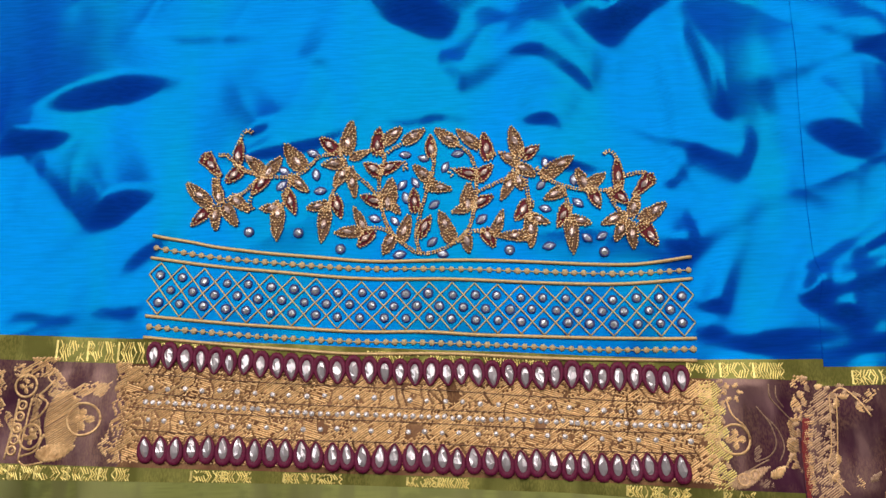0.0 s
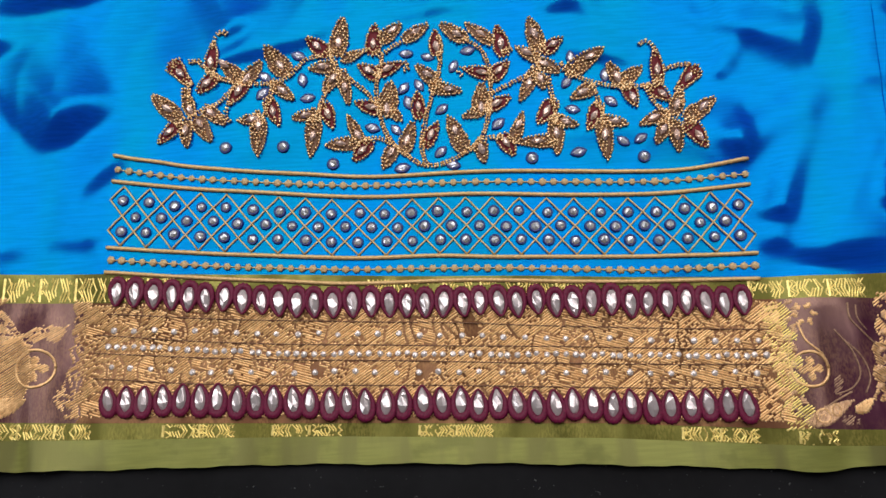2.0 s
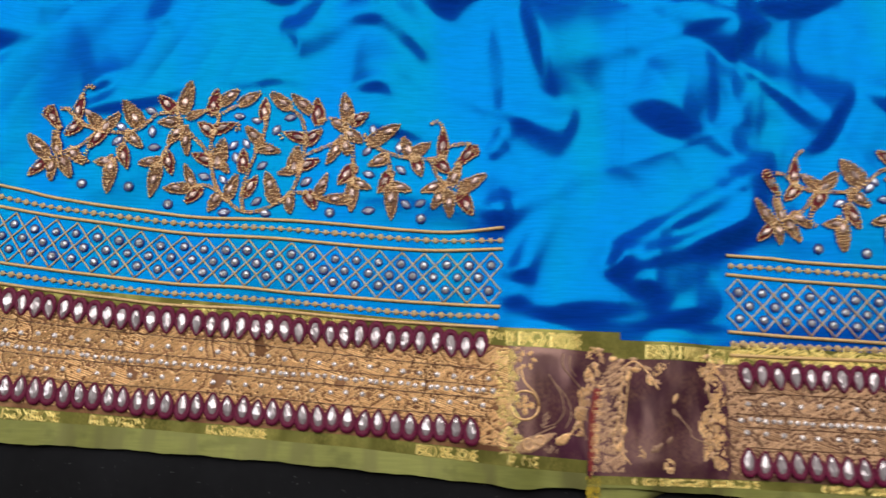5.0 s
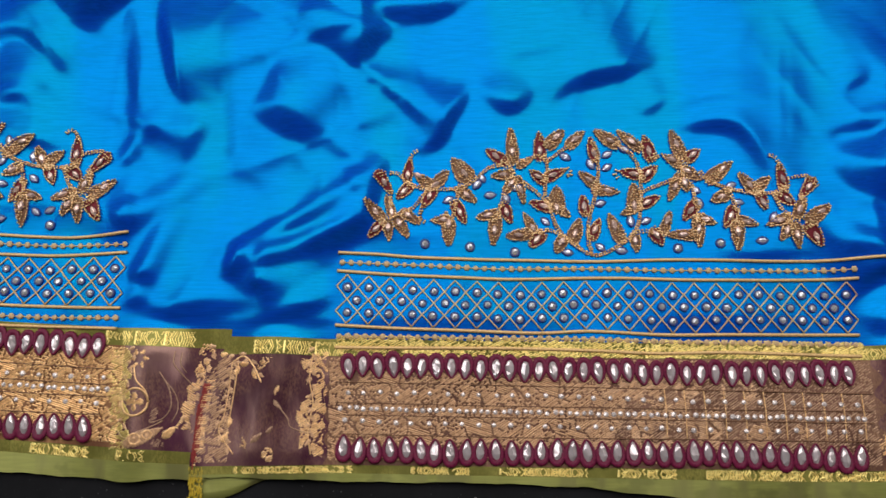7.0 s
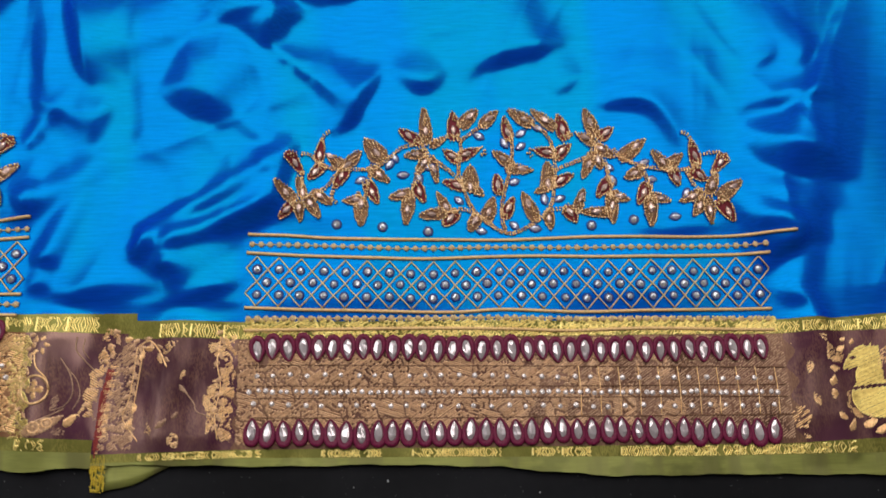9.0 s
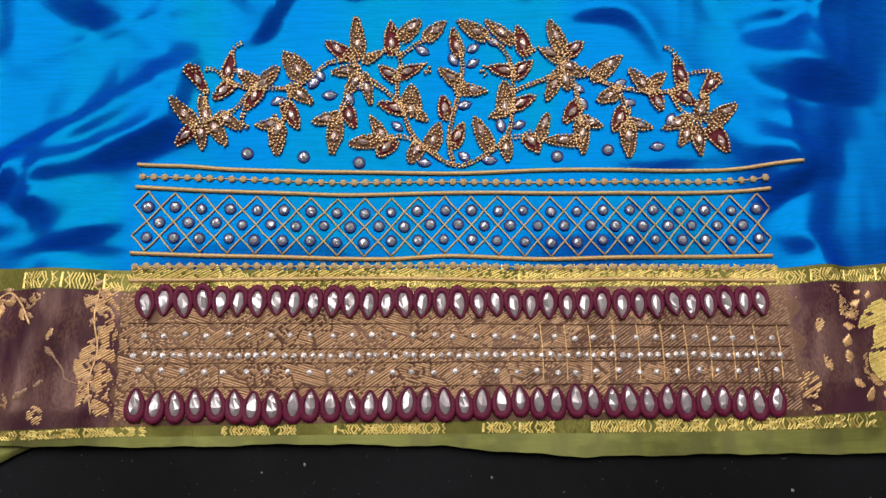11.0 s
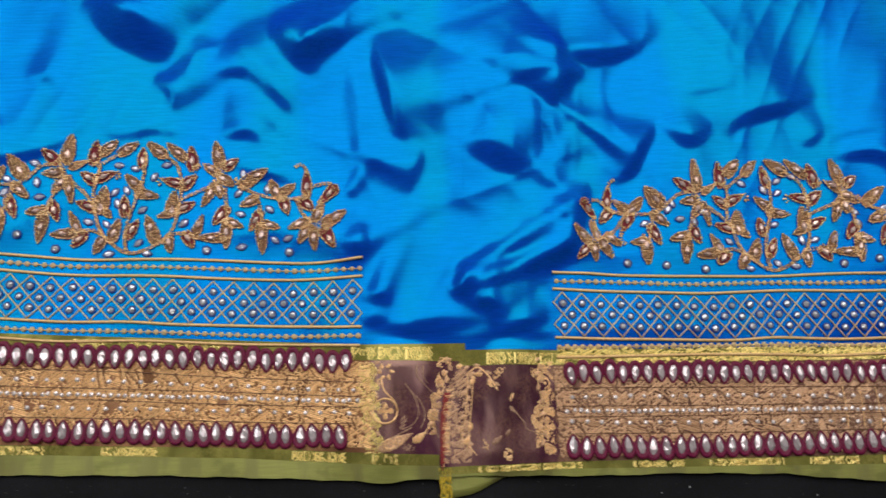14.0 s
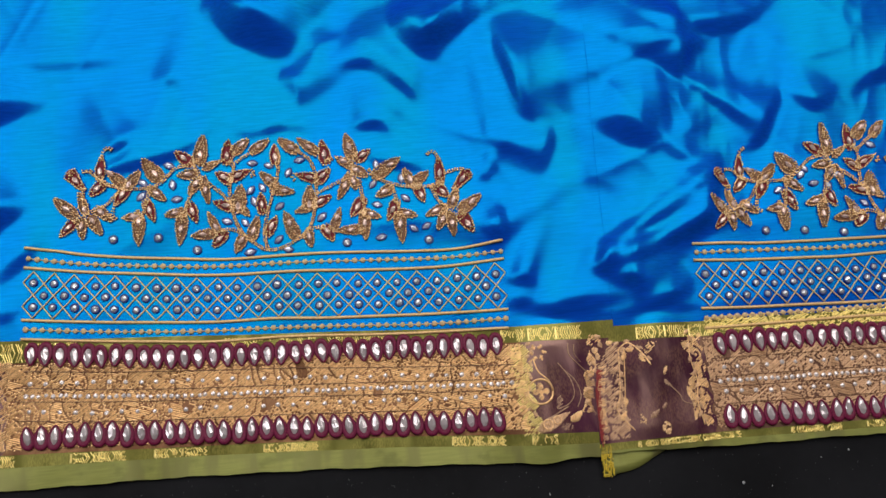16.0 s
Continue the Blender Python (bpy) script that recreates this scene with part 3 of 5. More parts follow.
def lattice(panel, upper, lower, cells=24):
    """Crossed threads between two cords, with a set stone in every cell."""
    up, lo = spline(np.array(upper) / 1000, 241), spline(np.array(lower) / 1000, 241)

    def at(u, v):
        k = np.clip(u, 0, 1) * 240
        i = min(int(k), 239)
        e, f = up[i] + (up[i + 1] - up[i]) * (k - i), lo[i] + (lo[i + 1] - lo[i]) * (k - i)
        return e + (f - e) * v

    for way in (1, -1):
        for k in range(-2, cells + 2):
            pts = []
            for v in np.linspace(0, 1, 9):
                u = (k + 0.5 + way * 2 * v) / cells
                if -0.002 <= u <= 1.002:
                    pts.append(at(u, 0.06 + 0.90 * v) * 1000 + np.array((random.uniform(-.25, .25), random.uniform(-.2, .2))))
            if len(pts) > 2:
                part("lattice_thread", tube(panel, pts, 0.00048, 12, 0.0006 + 0.0003 * (way > 0), 5), LATTICE_THREAD, panel.thing)
    for row, v in enumerate((0.28, 0.51, 0.74)):
        for k in range(cells - (row == 1)):
            q = at((k + (1.0 if row == 1 else 0.5)) / cells, v) + np.array((random.uniform(-.0008, .0008), random.uniform(-.0006, .0006)))
            set_stone(panel, "lattice_stone", "setting", LATTICE_GEM, LATTICE_RIM, q[0], q[1], random.uniform(0, 90), random.uniform(0.9, 1.08), 0.0003)


def drop_row(panel, count, turn, *points):
    for x, y in spline(np.array(points) / 1000, count):
        x, y = x + random.uniform(-.0006, .0006), y + random.uniform(-.0008, .0008)
        set_stone(panel, "drop_stone", "padded_rim", DROP_GEM, DROP_RIM, x, y, turn + random.uniform(-7, 7), random.uniform(0.94, 1.05), 0.0008)


def small_row(panel, count, scale, *points):
    for x, y in spline(np.array(points) / 1000, count):
        x, y = x + random.uniform(-.0008, .0008), y + random.uniform(-.0006, .0006)
        placed("small_stone", random.choice(SMALL_GEM), panel.thing, x, y, float(panel.z(x, y)) + 0.0007, random.uniform(0, 50), scale * random.uniform(0.9, 1.1), tip=9)


GOLD, MAROON = "gold", "maroon"
SMALL_BEAD = 0.00094


def beads_at(panel, spots, radius, lift):
    base = bmesh.new()
    bmesh.ops.create_icosphere(base, subdivisions=1, radius=radius)
    co = np.array([v.co for v in base.verts])
    faces = [[v.index for v in f.verts] for f in base.faces]
    base.free()
    spots = np.array(spots)
    z = panel.z(spots[:, 0], spots[:, 1]) + lift
    verts, polys = [], []
    for i, (x, y) in enumerate(spots):
        k = len(verts)
        s = random.uniform(0.78, 1.12)
        x, y = x + random.uniform(-.00028, .00028), y + random.uniform(-.00028, .00028)
        verts += [(x + c[0] * s, y + c[1] * s, z[i] + c[2] * s * 0.9) for c in co]
        polys += [[k + q for q in f] for f in faces]
    data = bpy.data.meshes.new("beads")
    data.from_pydata(verts, [], polys)
    data.polygons.foreach_set("use_smooth", [True] * len(polys))
    data.materials.append(BEAD_GOLD)
    return data


def settle(panel, x, y):
    """The close stitching draws the ground in a little towards the cords below it."""
    if panel is a:
        return -65 + (x + 65) * 0.986, 165 + (y - 165) * 0.974 - 0.7
    return x, 148 + (y - 148) * 0.984 - 0.6


def leaf_half(t, half, flare=False):
    if not 0 < t < 1:
        return 0.0
    if flare:
        return half * (0.30 + 0.80 * t if t < 0.86 else 0.99 * (1 - t) / 0.14)
    return half * (math.sin(math.pi * t ** 0.62) ** 0.6 if t > 0.3 else 0.55 + 0.45 * math.sin(math.pi * t / 0.6))


def leaf(panel, x, y, turn, length, half, kind, stone, flare=False):
    """A stitched leaf: padded fill, a rim of small gold beads (gold leaves are filled with them) and a pointed stone."""
    x, y = settle(panel, x, y)
    x, y, length, half = x / 1000, y / 1000, length / 1000, 0.84 * half / 1000
    x, y, length = x - 0.0018 * math.cos(radians(turn)), y - 0.0018 * math.sin(radians(turn)), 0.92 * length + 0.0014
    c, s = math.cos(radians(turn)), math.sin(radians(turn))

    def put(u, w):
        return x + c * u - s * w, y + s * u + c * w

    n = 10
    bm = bmesh.new()
    rows = []
    for k in range(n + 1):
        t = k / n
        h = max(leaf_half(t, half, flare), 0.0003)
        row = []
        for w in (-1, -0.5, 0, 0.5, 1):
            px, py = put(t * length, w * h)
            row.append(bm.verts.new((px, py, float(panel.z(px, py)) + 0.0003 + 0.0005 * (1 - w * w))))
        rows.append(row)
    for k in range(n):
        for i in range(4):
            bm.faces.new((rows[k][i], rows[k][i + 1], rows[k + 1][i + 1], rows[k + 1][i]))
    bmesh.ops.recalc_face_normals(bm, faces=bm.faces)
    body = part("leaf", bm, FILL_GOLD if kind == GOLD else FILL_MAROON, panel.thing, kind + " stitched leaf rimmed with gold beads")
    spots = []
    steps = max(6, int(length / (SMALL_BEAD * 0.6)))
    for sign in (-1, 1):
        last = None
        for k in range(steps * 2 + 1):
            t = k / (steps * 2)
            q = put(t * length, sign * leaf_half(t, half, flare))
            if last is None or math.hypot(q[0] - last[0], q[1] - last[1]) > SMALL_BEAD * 1.85:
                spots.append(q)
                last = q
    pitch = SMALL_BEAD * 2.0
    rowc, u = 0, pitch
    while u < length - pitch:
        h = leaf_half(u / length, half, flare) - SMALL_BEAD * 1.7
        w = -h + (rowc % 2) * pitch * 0.5
        bare = kind == MAROON and 0.28 < u / length < 0.70
        while w <= h and h > 0:
            if not bare and (stone <= 0 or abs(u - stone * length) > 0.0034 or abs(w) > 0.0015):
                spots.append(put(u + random.uniform(-.0002, .0002), w + random.uniform(-.0002, .0002)))
            w += pitch
        u += pitch * 0.9
        rowc += 1
    ob = new("bead_trim", beads_at(panel, spots, SMALL_BEAD, 0.0014))
    ob.parent = body
    if stone > 0:
        px, py = put(stone * length, 0)
        placed("leaf_stone", random.choice(LEAF_GEM), body, px, py, float(panel.z(px, py)) + 0.0016, turn + random.uniform(-12, 12), random.uniform(0.9, 1.1), tip=8)


def vine(panel, *points):
    points = [settle(panel, *q) for q in points]
    count = int(spline_length(np.array(points) / 1000) / (SMALL_BEAD * 1.8))
    p = spline(np.array(points) / 1000, max(count, 3))
    d = np.gradient(p, axis=0)
    d /= np.hypot(*d.T)[:, None]
    side = np.stack([-d[:, 1], d[:, 0]], 1) * SMALL_BEAD * 0.85
    spots = [q + side[i] * (1 if i % 2 else -1) * 0.9 for i, q in enumerate(p)] + [q - side[i] * (1 if i % 2 else -1) * 0.9 for i, q in enumerate(p)]
    ob = new("vine_stem", beads_at(panel, spots, SMALL_BEAD, 0.0012))
    ob.parent = panel.thing


def marquise(panel, x, y, turn):
    x, y = settle(panel, x, y)
    set_stone(panel, "loose_stone", "setting", LOOSE_GEM, LOOSE_RIM, x / 1000, y / 1000, turn, random.uniform(0.95, 1.12))


def round_stone(panel, x, y):
    set_stone(panel, "round_stone", "setting", LATTICE_GEM, LATTICE_RIM, x / 1000, y / 1000, random.uniform(0, 90), 1.1)


cord(a, (-235.4, 189.3), (-214.5, 185.6), (-193.6, 180.7), (-164.2, 175.9), (-129.3, 172.0), (-94.6, 168.8), (-48.7, 167.5), (-3.1, 165.4), (47.7, 161.9), (75.9, 161.3), (107.0, 164.4))
cord(a, (-236.5, 175.2), (-192.9, 167.9), (-152.2, 162.8), (-106.3, 157.9), (-49.4, 155.3), (6.9, 151.3), (62.8, 148.8), (106.5, 150.7))
cord(a, (-237.4, 137.4), (-202.2, 132.9), (-162.6, 128.6), (-106.7, 123.7), (-62.3, 122.3), (-23.9, 118.7), (30.7, 115.9), (79.4, 113.6), (105.1, 113.1))
cord(a, (-237.6, 123.8), (-190.1, 118.0), (-145.5, 113.3), (-106.9, 109.7), (-52.0, 108.3), (2.1, 104.1), (55.9, 101.4), (103.9, 99.5))
bead_row(a, 58, (-233.3, 181.5), (-193.2, 173.8), (-152.4, 168.6), (-106.2, 164.3), (-60.4, 162.5), (7.6, 158.5), (63.8, 155.4), (104.7, 156.3))
bead_row(a, 60, (-234.5, 130.3), (-190.5, 124.9), (-148.4, 120.5), (-106.8, 117.4), (-62.6, 115.5), (2.8, 110.8), (56.8, 107.4), (102.6, 106.5))
lattice(a, [(-236.5, 175.2), (-192.9, 167.9), (-152.2, 162.8), (-106.3, 157.9), (-49.4, 155.3), (6.9, 151.3), (62.8, 148.8), (106.5, 150.7)], [(-237.4, 137.4), (-202.2, 132.9), (-162.6, 128.6), (-106.7, 123.7), (-62.3, 122.3), (-23.9, 118.7), (30.7, 115.9), (79.4, 113.6), (105.1, 113.1)])
drop_row(a, 35, 0, (-229.2, 111.1), (-175.6, 105.3), (-120.6, 99.2), (-79.8, 97.0), (1.0, 92.9), (93.7, 87.5))
drop_row(a, 35, 180, (-231.8, 56.9), (-160.1, 52.9), (-107.6, 48.9), (-55.6, 46.0), (21.4, 40.9), (88.7, 36.9))
small_row(a, 32, 1.0, (-230.3, 92.6), (-173.2, 87.8), (-107.2, 83.1), (-53.7, 79.9), (-0.9, 74.9), (98.1, 68.0))
small_row(a, 72, 1.0, (-234.4, 84.2), (-188.0, 79.6), (-134.0, 74.8), (-67.4, 70.7), (-1.7, 66.6), (100.5, 60.1))
small_row(a, 32, 1.0, (-232.0, 73.3), (-187.3, 68.4), (-133.9, 65.1), (-54.7, 61.0), (23.3, 56.0), (95.6, 52.1))
cord(b, (247.6, 148.9), (275.0, 147.1), (301.7, 144.6), (355.6, 142.5), (410.1, 141.1), (465.5, 141.2), (540.6, 139.7), (606.0, 139.4))
cord(b, (246.9, 136.6), (284.4, 133.2), (331.7, 130.6), (367.4, 129.2), (427.9, 129.7), (489.1, 127.1), (589.6, 126.8))
cord(b, (246.3, 100.3), (285.8, 97.5), (326.2, 95.8), (378.7, 93.5), (414.2, 94.3), (461.8, 91.5), (504.1, 91.0), (587.7, 90.0))
cord(b, (246.6, 85.7), (297.7, 84.6), (355.2, 83.9), (413.6, 81.6), (455.0, 79.5), (502.9, 79.4), (587.4, 76.1))
bead_row(b, 58, (250.3, 142.2), (295.9, 139.6), (355.5, 136.4), (416.0, 136.1), (477.3, 133.8), (587.3, 132.8))
bead_row(b, 60, (249.0, 93.1), (297.5, 91.7), (355.3, 90.5), (414.0, 89.2), (473.5, 86.6), (584.5, 83.6))
lattice(b, [(246.9, 136.6), (284.4, 133.2), (331.7, 130.6), (367.4, 129.2), (427.9, 129.7), (489.1, 127.1), (589.6, 126.8)], [(246.3, 100.3), (285.8, 97.5), (326.2, 95.8), (378.7, 93.5), (414.2, 94.3), (461.8, 91.5), (504.1, 91.0), (587.7, 90.0)])
drop_row(b, 35, 0, (255.8, 73.2), (312.3, 72.1), (384.0, 69.4), (471.8, 66.1), (576.9, 63.6))
drop_row(b, 35, 180, (254.0, 22.3), (327.2, 19.6), (396.8, 18.4), (467.8, 17.2), (578.1, 12.9))
small_row(b, 32, 1.0, (255.7, 56.9), (355.0, 53.7), (470.4, 49.1), (580.7, 44.9))
small_row(b, 72, 1.0, (251.3, 47.1), (355.0, 43.4), (469.6, 39.8), (584.2, 36.6))
small_row(b, 32, 1.0, (254.0, 39.0), (354.9, 34.6), (468.9, 31.3), (581.1, 28.3))

# flowering vine of the first panel
leaf(a, -202.8, 211.6, 135, 25.3, 5.4, GOLD, 0.45)
leaf(a, -202.7, 209.0, -135, 17.9, 4.5, MAROON, 0.5)
leaf(a, -198.8, 209.3, -85, 17.7, 4.2, GOLD, 0.4)
leaf(a, -192.3, 210.9, -60, 19.5, 4.8, GOLD, 0.3)
leaf(a, -195.5, 214.4, 107, 18.7, 3.9, GOLD, 0.2)
leaf(a, -187.2, 216.1, -42, 17.6, 4.2, GOLD, 0.35)
leaf(a, -197.4, 233.0, 127, 21.5, 6.1, MAROON, 0.5, True)
leaf(a, -184.7, 240.6, 83, 18.5, 4.3, MAROON, 0.3)
leaf(a, -182.3, 236.0, -139, 15.2, 5.2, MAROON, 0.5)
leaf(a, -166.0, 231.4, 134, 19.4, 4.9, GOLD, 0.9)
leaf(a, -163.0, 232.8, 52, 14.4, 4.6, GOLD, 0.1)
leaf(a, -164.5, 230.2, -126, 17.3, 4.9, MAROON, 0.45)
leaf(a, -141.2, 235.4, 126, 21.6, 6.7, GOLD, 0.35)
leaf(a, -148.4, 229.1, -44, 17.8, 4.3, GOLD, 0.5)
leaf(a, -151.2, 218.5, -69, 18.9, 4.5, MAROON, 0.5)
leaf(a, -155.7, 207.0, 179, 14.0, 3.9, GOLD, 0.4)
leaf(a, -156.2, 205.7, -92, 22.4, 5.4, GOLD, 0.2)
leaf(a, -157.7, 205.8, 85, 7.9, 2.7, GOLD, 0.0)
leaf(a, -124.1, 208.4, -171, 15.4, 4.2, GOLD, 0.5)
leaf(a, -125.0, 205.1, -97, 24.0, 5.1, GOLD, 0.5)
leaf(a, -119.6, 213.6, -72, 16.2, 4.5, MAROON, 0.45)
leaf(a, -112.0, 245.6, 80, 25.5, 5.8, GOLD, 0.35)
leaf(a, -117.5, 246.0, 139, 17.5, 5.2, MAROON, 0.55)
leaf(a, -115.4, 237.9, -177, 14.3, 4.6, GOLD, 0.45)
leaf(a, -112.6, 233.3, -120, 15.7, 4.6, GOLD, 0.35)
leaf(a, -109.3, 233.0, -80, 22.0, 3.9, GOLD, 0.5)
leaf(a, -107.7, 241.8, 22, 13.3, 3.4, GOLD, 0.0)
leaf(a, -91.5, 244.8, 84, 20.0, 5.2, MAROON, 0.35)
leaf(a, -85.8, 252.4, 44, 17.3, 4.9, GOLD, 0.6)
leaf(a, -72.0, 252.4, 34, 16.9, 4.9, GOLD, 0.5)
leaf(a, -39.1, 249.9, 140, 19.2, 5.2, GOLD, 0.35)
leaf(a, -24.0, 247.4, 137, 20.1, 4.6, GOLD, 0.45)
leaf(a, -54.8, 241.4, 93, 16.9, 4.2, MAROON, 0.35)
leaf(a, -17.4, 238.6, 97, 21.0, 5.1, MAROON, 0.4)
leaf(a, -89.7, 229.6, 141, 14.2, 4.5, MAROON, 0.5)
leaf(a, -88.8, 231.5, 21, 16.7, 4.5, MAROON, 0.45)
leaf(a, -55.7, 222.4, 132, 18.7, 4.5, GOLD, 0.5)
leaf(a, -58.2, 220.2, -12, 18.1, 4.5, GOLD, 0.6)
leaf(a, -25.6, 225.6, 160, 16.9, 4.5, MAROON, 0.4)
leaf(a, -25.2, 223.5, 43, 16.2, 5.1, MAROON, 0.5)
leaf(a, -66.4, 203.3, 94, 16.6, 4.4, MAROON, 0.45)
leaf(a, -88.7, 208.8, 157, 16.6, 4.5, MAROON, 0.4)
leaf(a, -84.9, 206.6, 80, 21.3, 6.5, GOLD, 0.2)
leaf(a, -83.1, 208.7, -47, 10.9, 3.6, GOLD, 0.0)
leaf(a, -27.0, 205.7, 25, 14.9, 4.4, MAROON, 0.4)
leaf(a, -31.9, 203.5, 86, 18.8, 5.9, GOLD, 0.2)
leaf(a, -31.3, 204.1, -163, 12.6, 3.8, GOLD, 0.0)
leaf(a, -76.0, 183.4, 71, 19.5, 4.9, GOLD, 0.4)
leaf(a, -63.9, 185.8, 60, 16.4, 4.4, MAROON, 0.5)
leaf(a, -42.7, 181.1, 111, 24.3, 5.5, GOLD, 0.6)
leaf(a, -82.0, 185.1, -117, 13.6, 4.7, GOLD, 0.3)
leaf(a, -33.8, 184.3, -82, 13.4, 4.1, GOLD, 0.4)
leaf(a, -95.3, 189.8, -131, 15.0, 5.0, MAROON, 0.5)
leaf(a, -100.3, 192.4, 115, 17.4, 3.5, GOLD, 0.25)
leaf(a, -102.4, 190.3, -177, 18.8, 4.7, GOLD, 0.55)
leaf(a, 3.0, 240.5, 102, 22.6, 5.4, GOLD, 0.5)
leaf(a, 6.1, 238.6, 33, 13.6, 4.8, MAROON, 0.55)
leaf(a, 1.8, 233.7, 143, 15.2, 4.2, GOLD, 0.6)
leaf(a, 3.6, 230.9, -32, 13.2, 4.8, GOLD, 0.25)
leaf(a, 0.2, 227.1, -118, 23.2, 4.5, GOLD, 0.5)
leaf(a, 2.2, 222.5, -81, 9.2, 3.6, GOLD, 0.3)
leaf(a, 18.1, 223.7, 32, 26.3, 5.6, GOLD, 0.65)
leaf(a, 47.3, 214.3, 117, 17.5, 4.7, GOLD, 0.4)
leaf(a, 47.5, 215.9, 36, 16.1, 4.7, GOLD, 0.0)
leaf(a, 67.8, 215.4, 89, 22.5, 4.4, MAROON, 0.4)
leaf(a, 78.1, 209.7, 47, 20.9, 5.8, MAROON, 0.55, True)
leaf(a, 63.8, 212.4, -44, 14.3, 5.0, MAROON, 0.6)
leaf(a, 50.0, 212.4, -71, 13.8, 4.7, MAROON, 0.6)
leaf(a, 30.1, 213.5, -154, 14.3, 4.4, GOLD, 0.5)
leaf(a, 8.4, 206.5, -127, 17.8, 5.0, MAROON, 0.5)
leaf(a, 9.1, 196.0, -23, 13.6, 3.8, GOLD, 0.5)
leaf(a, 8.5, 195.8, -91, 22.8, 4.9, GOLD, 0.45)
leaf(a, 6.7, 183.1, 179, 21.9, 4.3, GOLD, 0.5)
leaf(a, -15.2, 184.9, 69, 18.8, 3.8, GOLD, 0.6)
leaf(a, -21.4, 187.3, -63, 14.3, 4.9, MAROON, 0.4)
leaf(a, 33.2, 202.8, -117, 18.2, 4.4, MAROON, 0.5)
leaf(a, 35.3, 193.5, -17, 14.6, 3.8, GOLD, 0.5)
leaf(a, 34.3, 192.3, -88, 24.0, 5.2, GOLD, 0.4)
leaf(a, 68.7, 195.1, -158, 17.8, 4.0, GOLD, 0.5)
leaf(a, 69.8, 191.1, -120, 17.6, 4.3, GOLD, 0.5)
leaf(a, 72.5, 189.7, -86, 20.0, 4.3, GOLD, 0.5)
leaf(a, 80.1, 188.5, -61, 19.4, 5.4, MAROON, 0.6)
leaf(a, 80.5, 191.0, 35, 22.7, 5.4, GOLD, 0.6)
leaf(a, 73.9, 195.3, 67, 16.9, 4.3, GOLD, 0.4)
vine(a, (-197.3, 246.7), (-191.7, 245.9), (-184.6, 238.5), (-172.7, 231.5), (-164.4, 229.6))
vine(a, (-196.3, 212.5), (-180.7, 218.6), (-171.9, 226.7), (-165.4, 231.0))
vine(a, (-164.4, 229.2), (-147.8, 229.4), (-138.7, 234.5), (-129.7, 243.4), (-120.5, 245.2))
vine(a, (-148.4, 228.4), (-151.4, 215.2), (-154.2, 206.2))
vine(a, (-197.2, 233.3), (-197.4, 226.9), (-196.1, 215.1))
vine(a, (-174.0, 217.5), (-175.5, 211.0), (-173.0, 206.9))
vine(a, (-105.4, 229.3), (-93.6, 217.7), (-89.0, 208.8))
vine(a, (-88.4, 246.3), (-86.5, 238.2), (-89.9, 224.2), (-90.2, 209.2))
vine(a, (-85.7, 243.7), (-77.6, 249.3), (-69.8, 252.9))
vine(a, (-89.3, 208.8), (-85.3, 194.3), (-76.3, 182.2), (-62.8, 173.4), (-46.7, 177.0), (-33.0, 187.4), (-27.2, 203.8))
vine(a, (-53.6, 252.4), (-53.7, 233.4), (-58.4, 216.9), (-62.9, 201.8), (-65.9, 186.5), (-64.2, 173.8))
vine(a, (-39.4, 250.6), (-29.9, 242.3), (-25.6, 226.2), (-27.2, 203.8))
vine(a, (-25.8, 214.2), (-16.0, 218.8), (-1.1, 225.1))
vine(a, (-102.4, 191.6), (-89.7, 192.0), (-79.7, 186.2))
vine(a, (-34.5, 186.9), (-21.4, 187.3))
vine(a, (-115.7, 229.4), (-121.7, 213.8), (-123.5, 204.1))
vine(a, (6.9, 221.9), (8.3, 205.5), (9.0, 194.8))
vine(a, (14.3, 230.1), (18.7, 223.7), (31.3, 216.7), (45.7, 213.4), (60.4, 213.3), (69.3, 217.3))
vine(a, (31.2, 215.4), (33.7, 202.1), (35.2, 192.3))
vine(a, (59.8, 213.0), (64.6, 201.2), (71.6, 193.6))
vine(a, (72.2, 223.1), (81.4, 225.2), (85.8, 224.8))
vine(a, (78.1, 209.7), (79.4, 202.7))
vine(a, (-105.2, 245.1), (-93.0, 247.0))
vine(a, (-73.2, 237.6), (-71.5, 233.7), (-73.9, 232.5))
vine(a, (-41.4, 231.5), (-43.4, 228.9), (-41.7, 226.7))
vine(a, (-17.4, 239.3), (-9.6, 242.1))
vine(a, (-117.5, 246.7), (-112.9, 239.4), (-111.5, 230.8))
vine(a, (-0.3, 241.5), (1.5, 231.0), (1.6, 222.6))
vine(a, (-183.0, 255.5), (-181.3, 260.5), (-177.8, 262.8), (-175.0, 260.8))
vine(a, (67.6, 234.0), (66.0, 238.8), (62.3, 240.6), (60.0, 238.4))
vine(b, (295.3, 215.0), (297.0, 219.5), (300.4, 221.6))
vine(b, (546.6, 208.8), (544.4, 213.4), (540.6, 214.8))
marquise(a, -134.3, 246.2, -20)
marquise(a, -132.0, 230.6, -80)
marquise(a, -128.9, 218.6, 5)
marquise(a, -154.6, 223.1, 45)
marquise(a, -153.3, 233.5, -35)
marquise(a, -72.4, 242.7, -5)
marquise(a, -60.3, 239.7, -20)
marquise(a, -45.9, 232.8, 60)
marquise(a, -37.4, 242.5, 8)
marquise(a, -74.6, 221.4, 50)
marquise(a, -65.9, 222.4, -60)
marquise(a, -72.3, 212.2, -70)
marquise(a, -53.8, 206.7, 35)
marquise(a, -93.1, 198.7, -18)
marquise(a, -79.9, 196.5, -50)
marquise(a, -55.7, 181.1, 40)
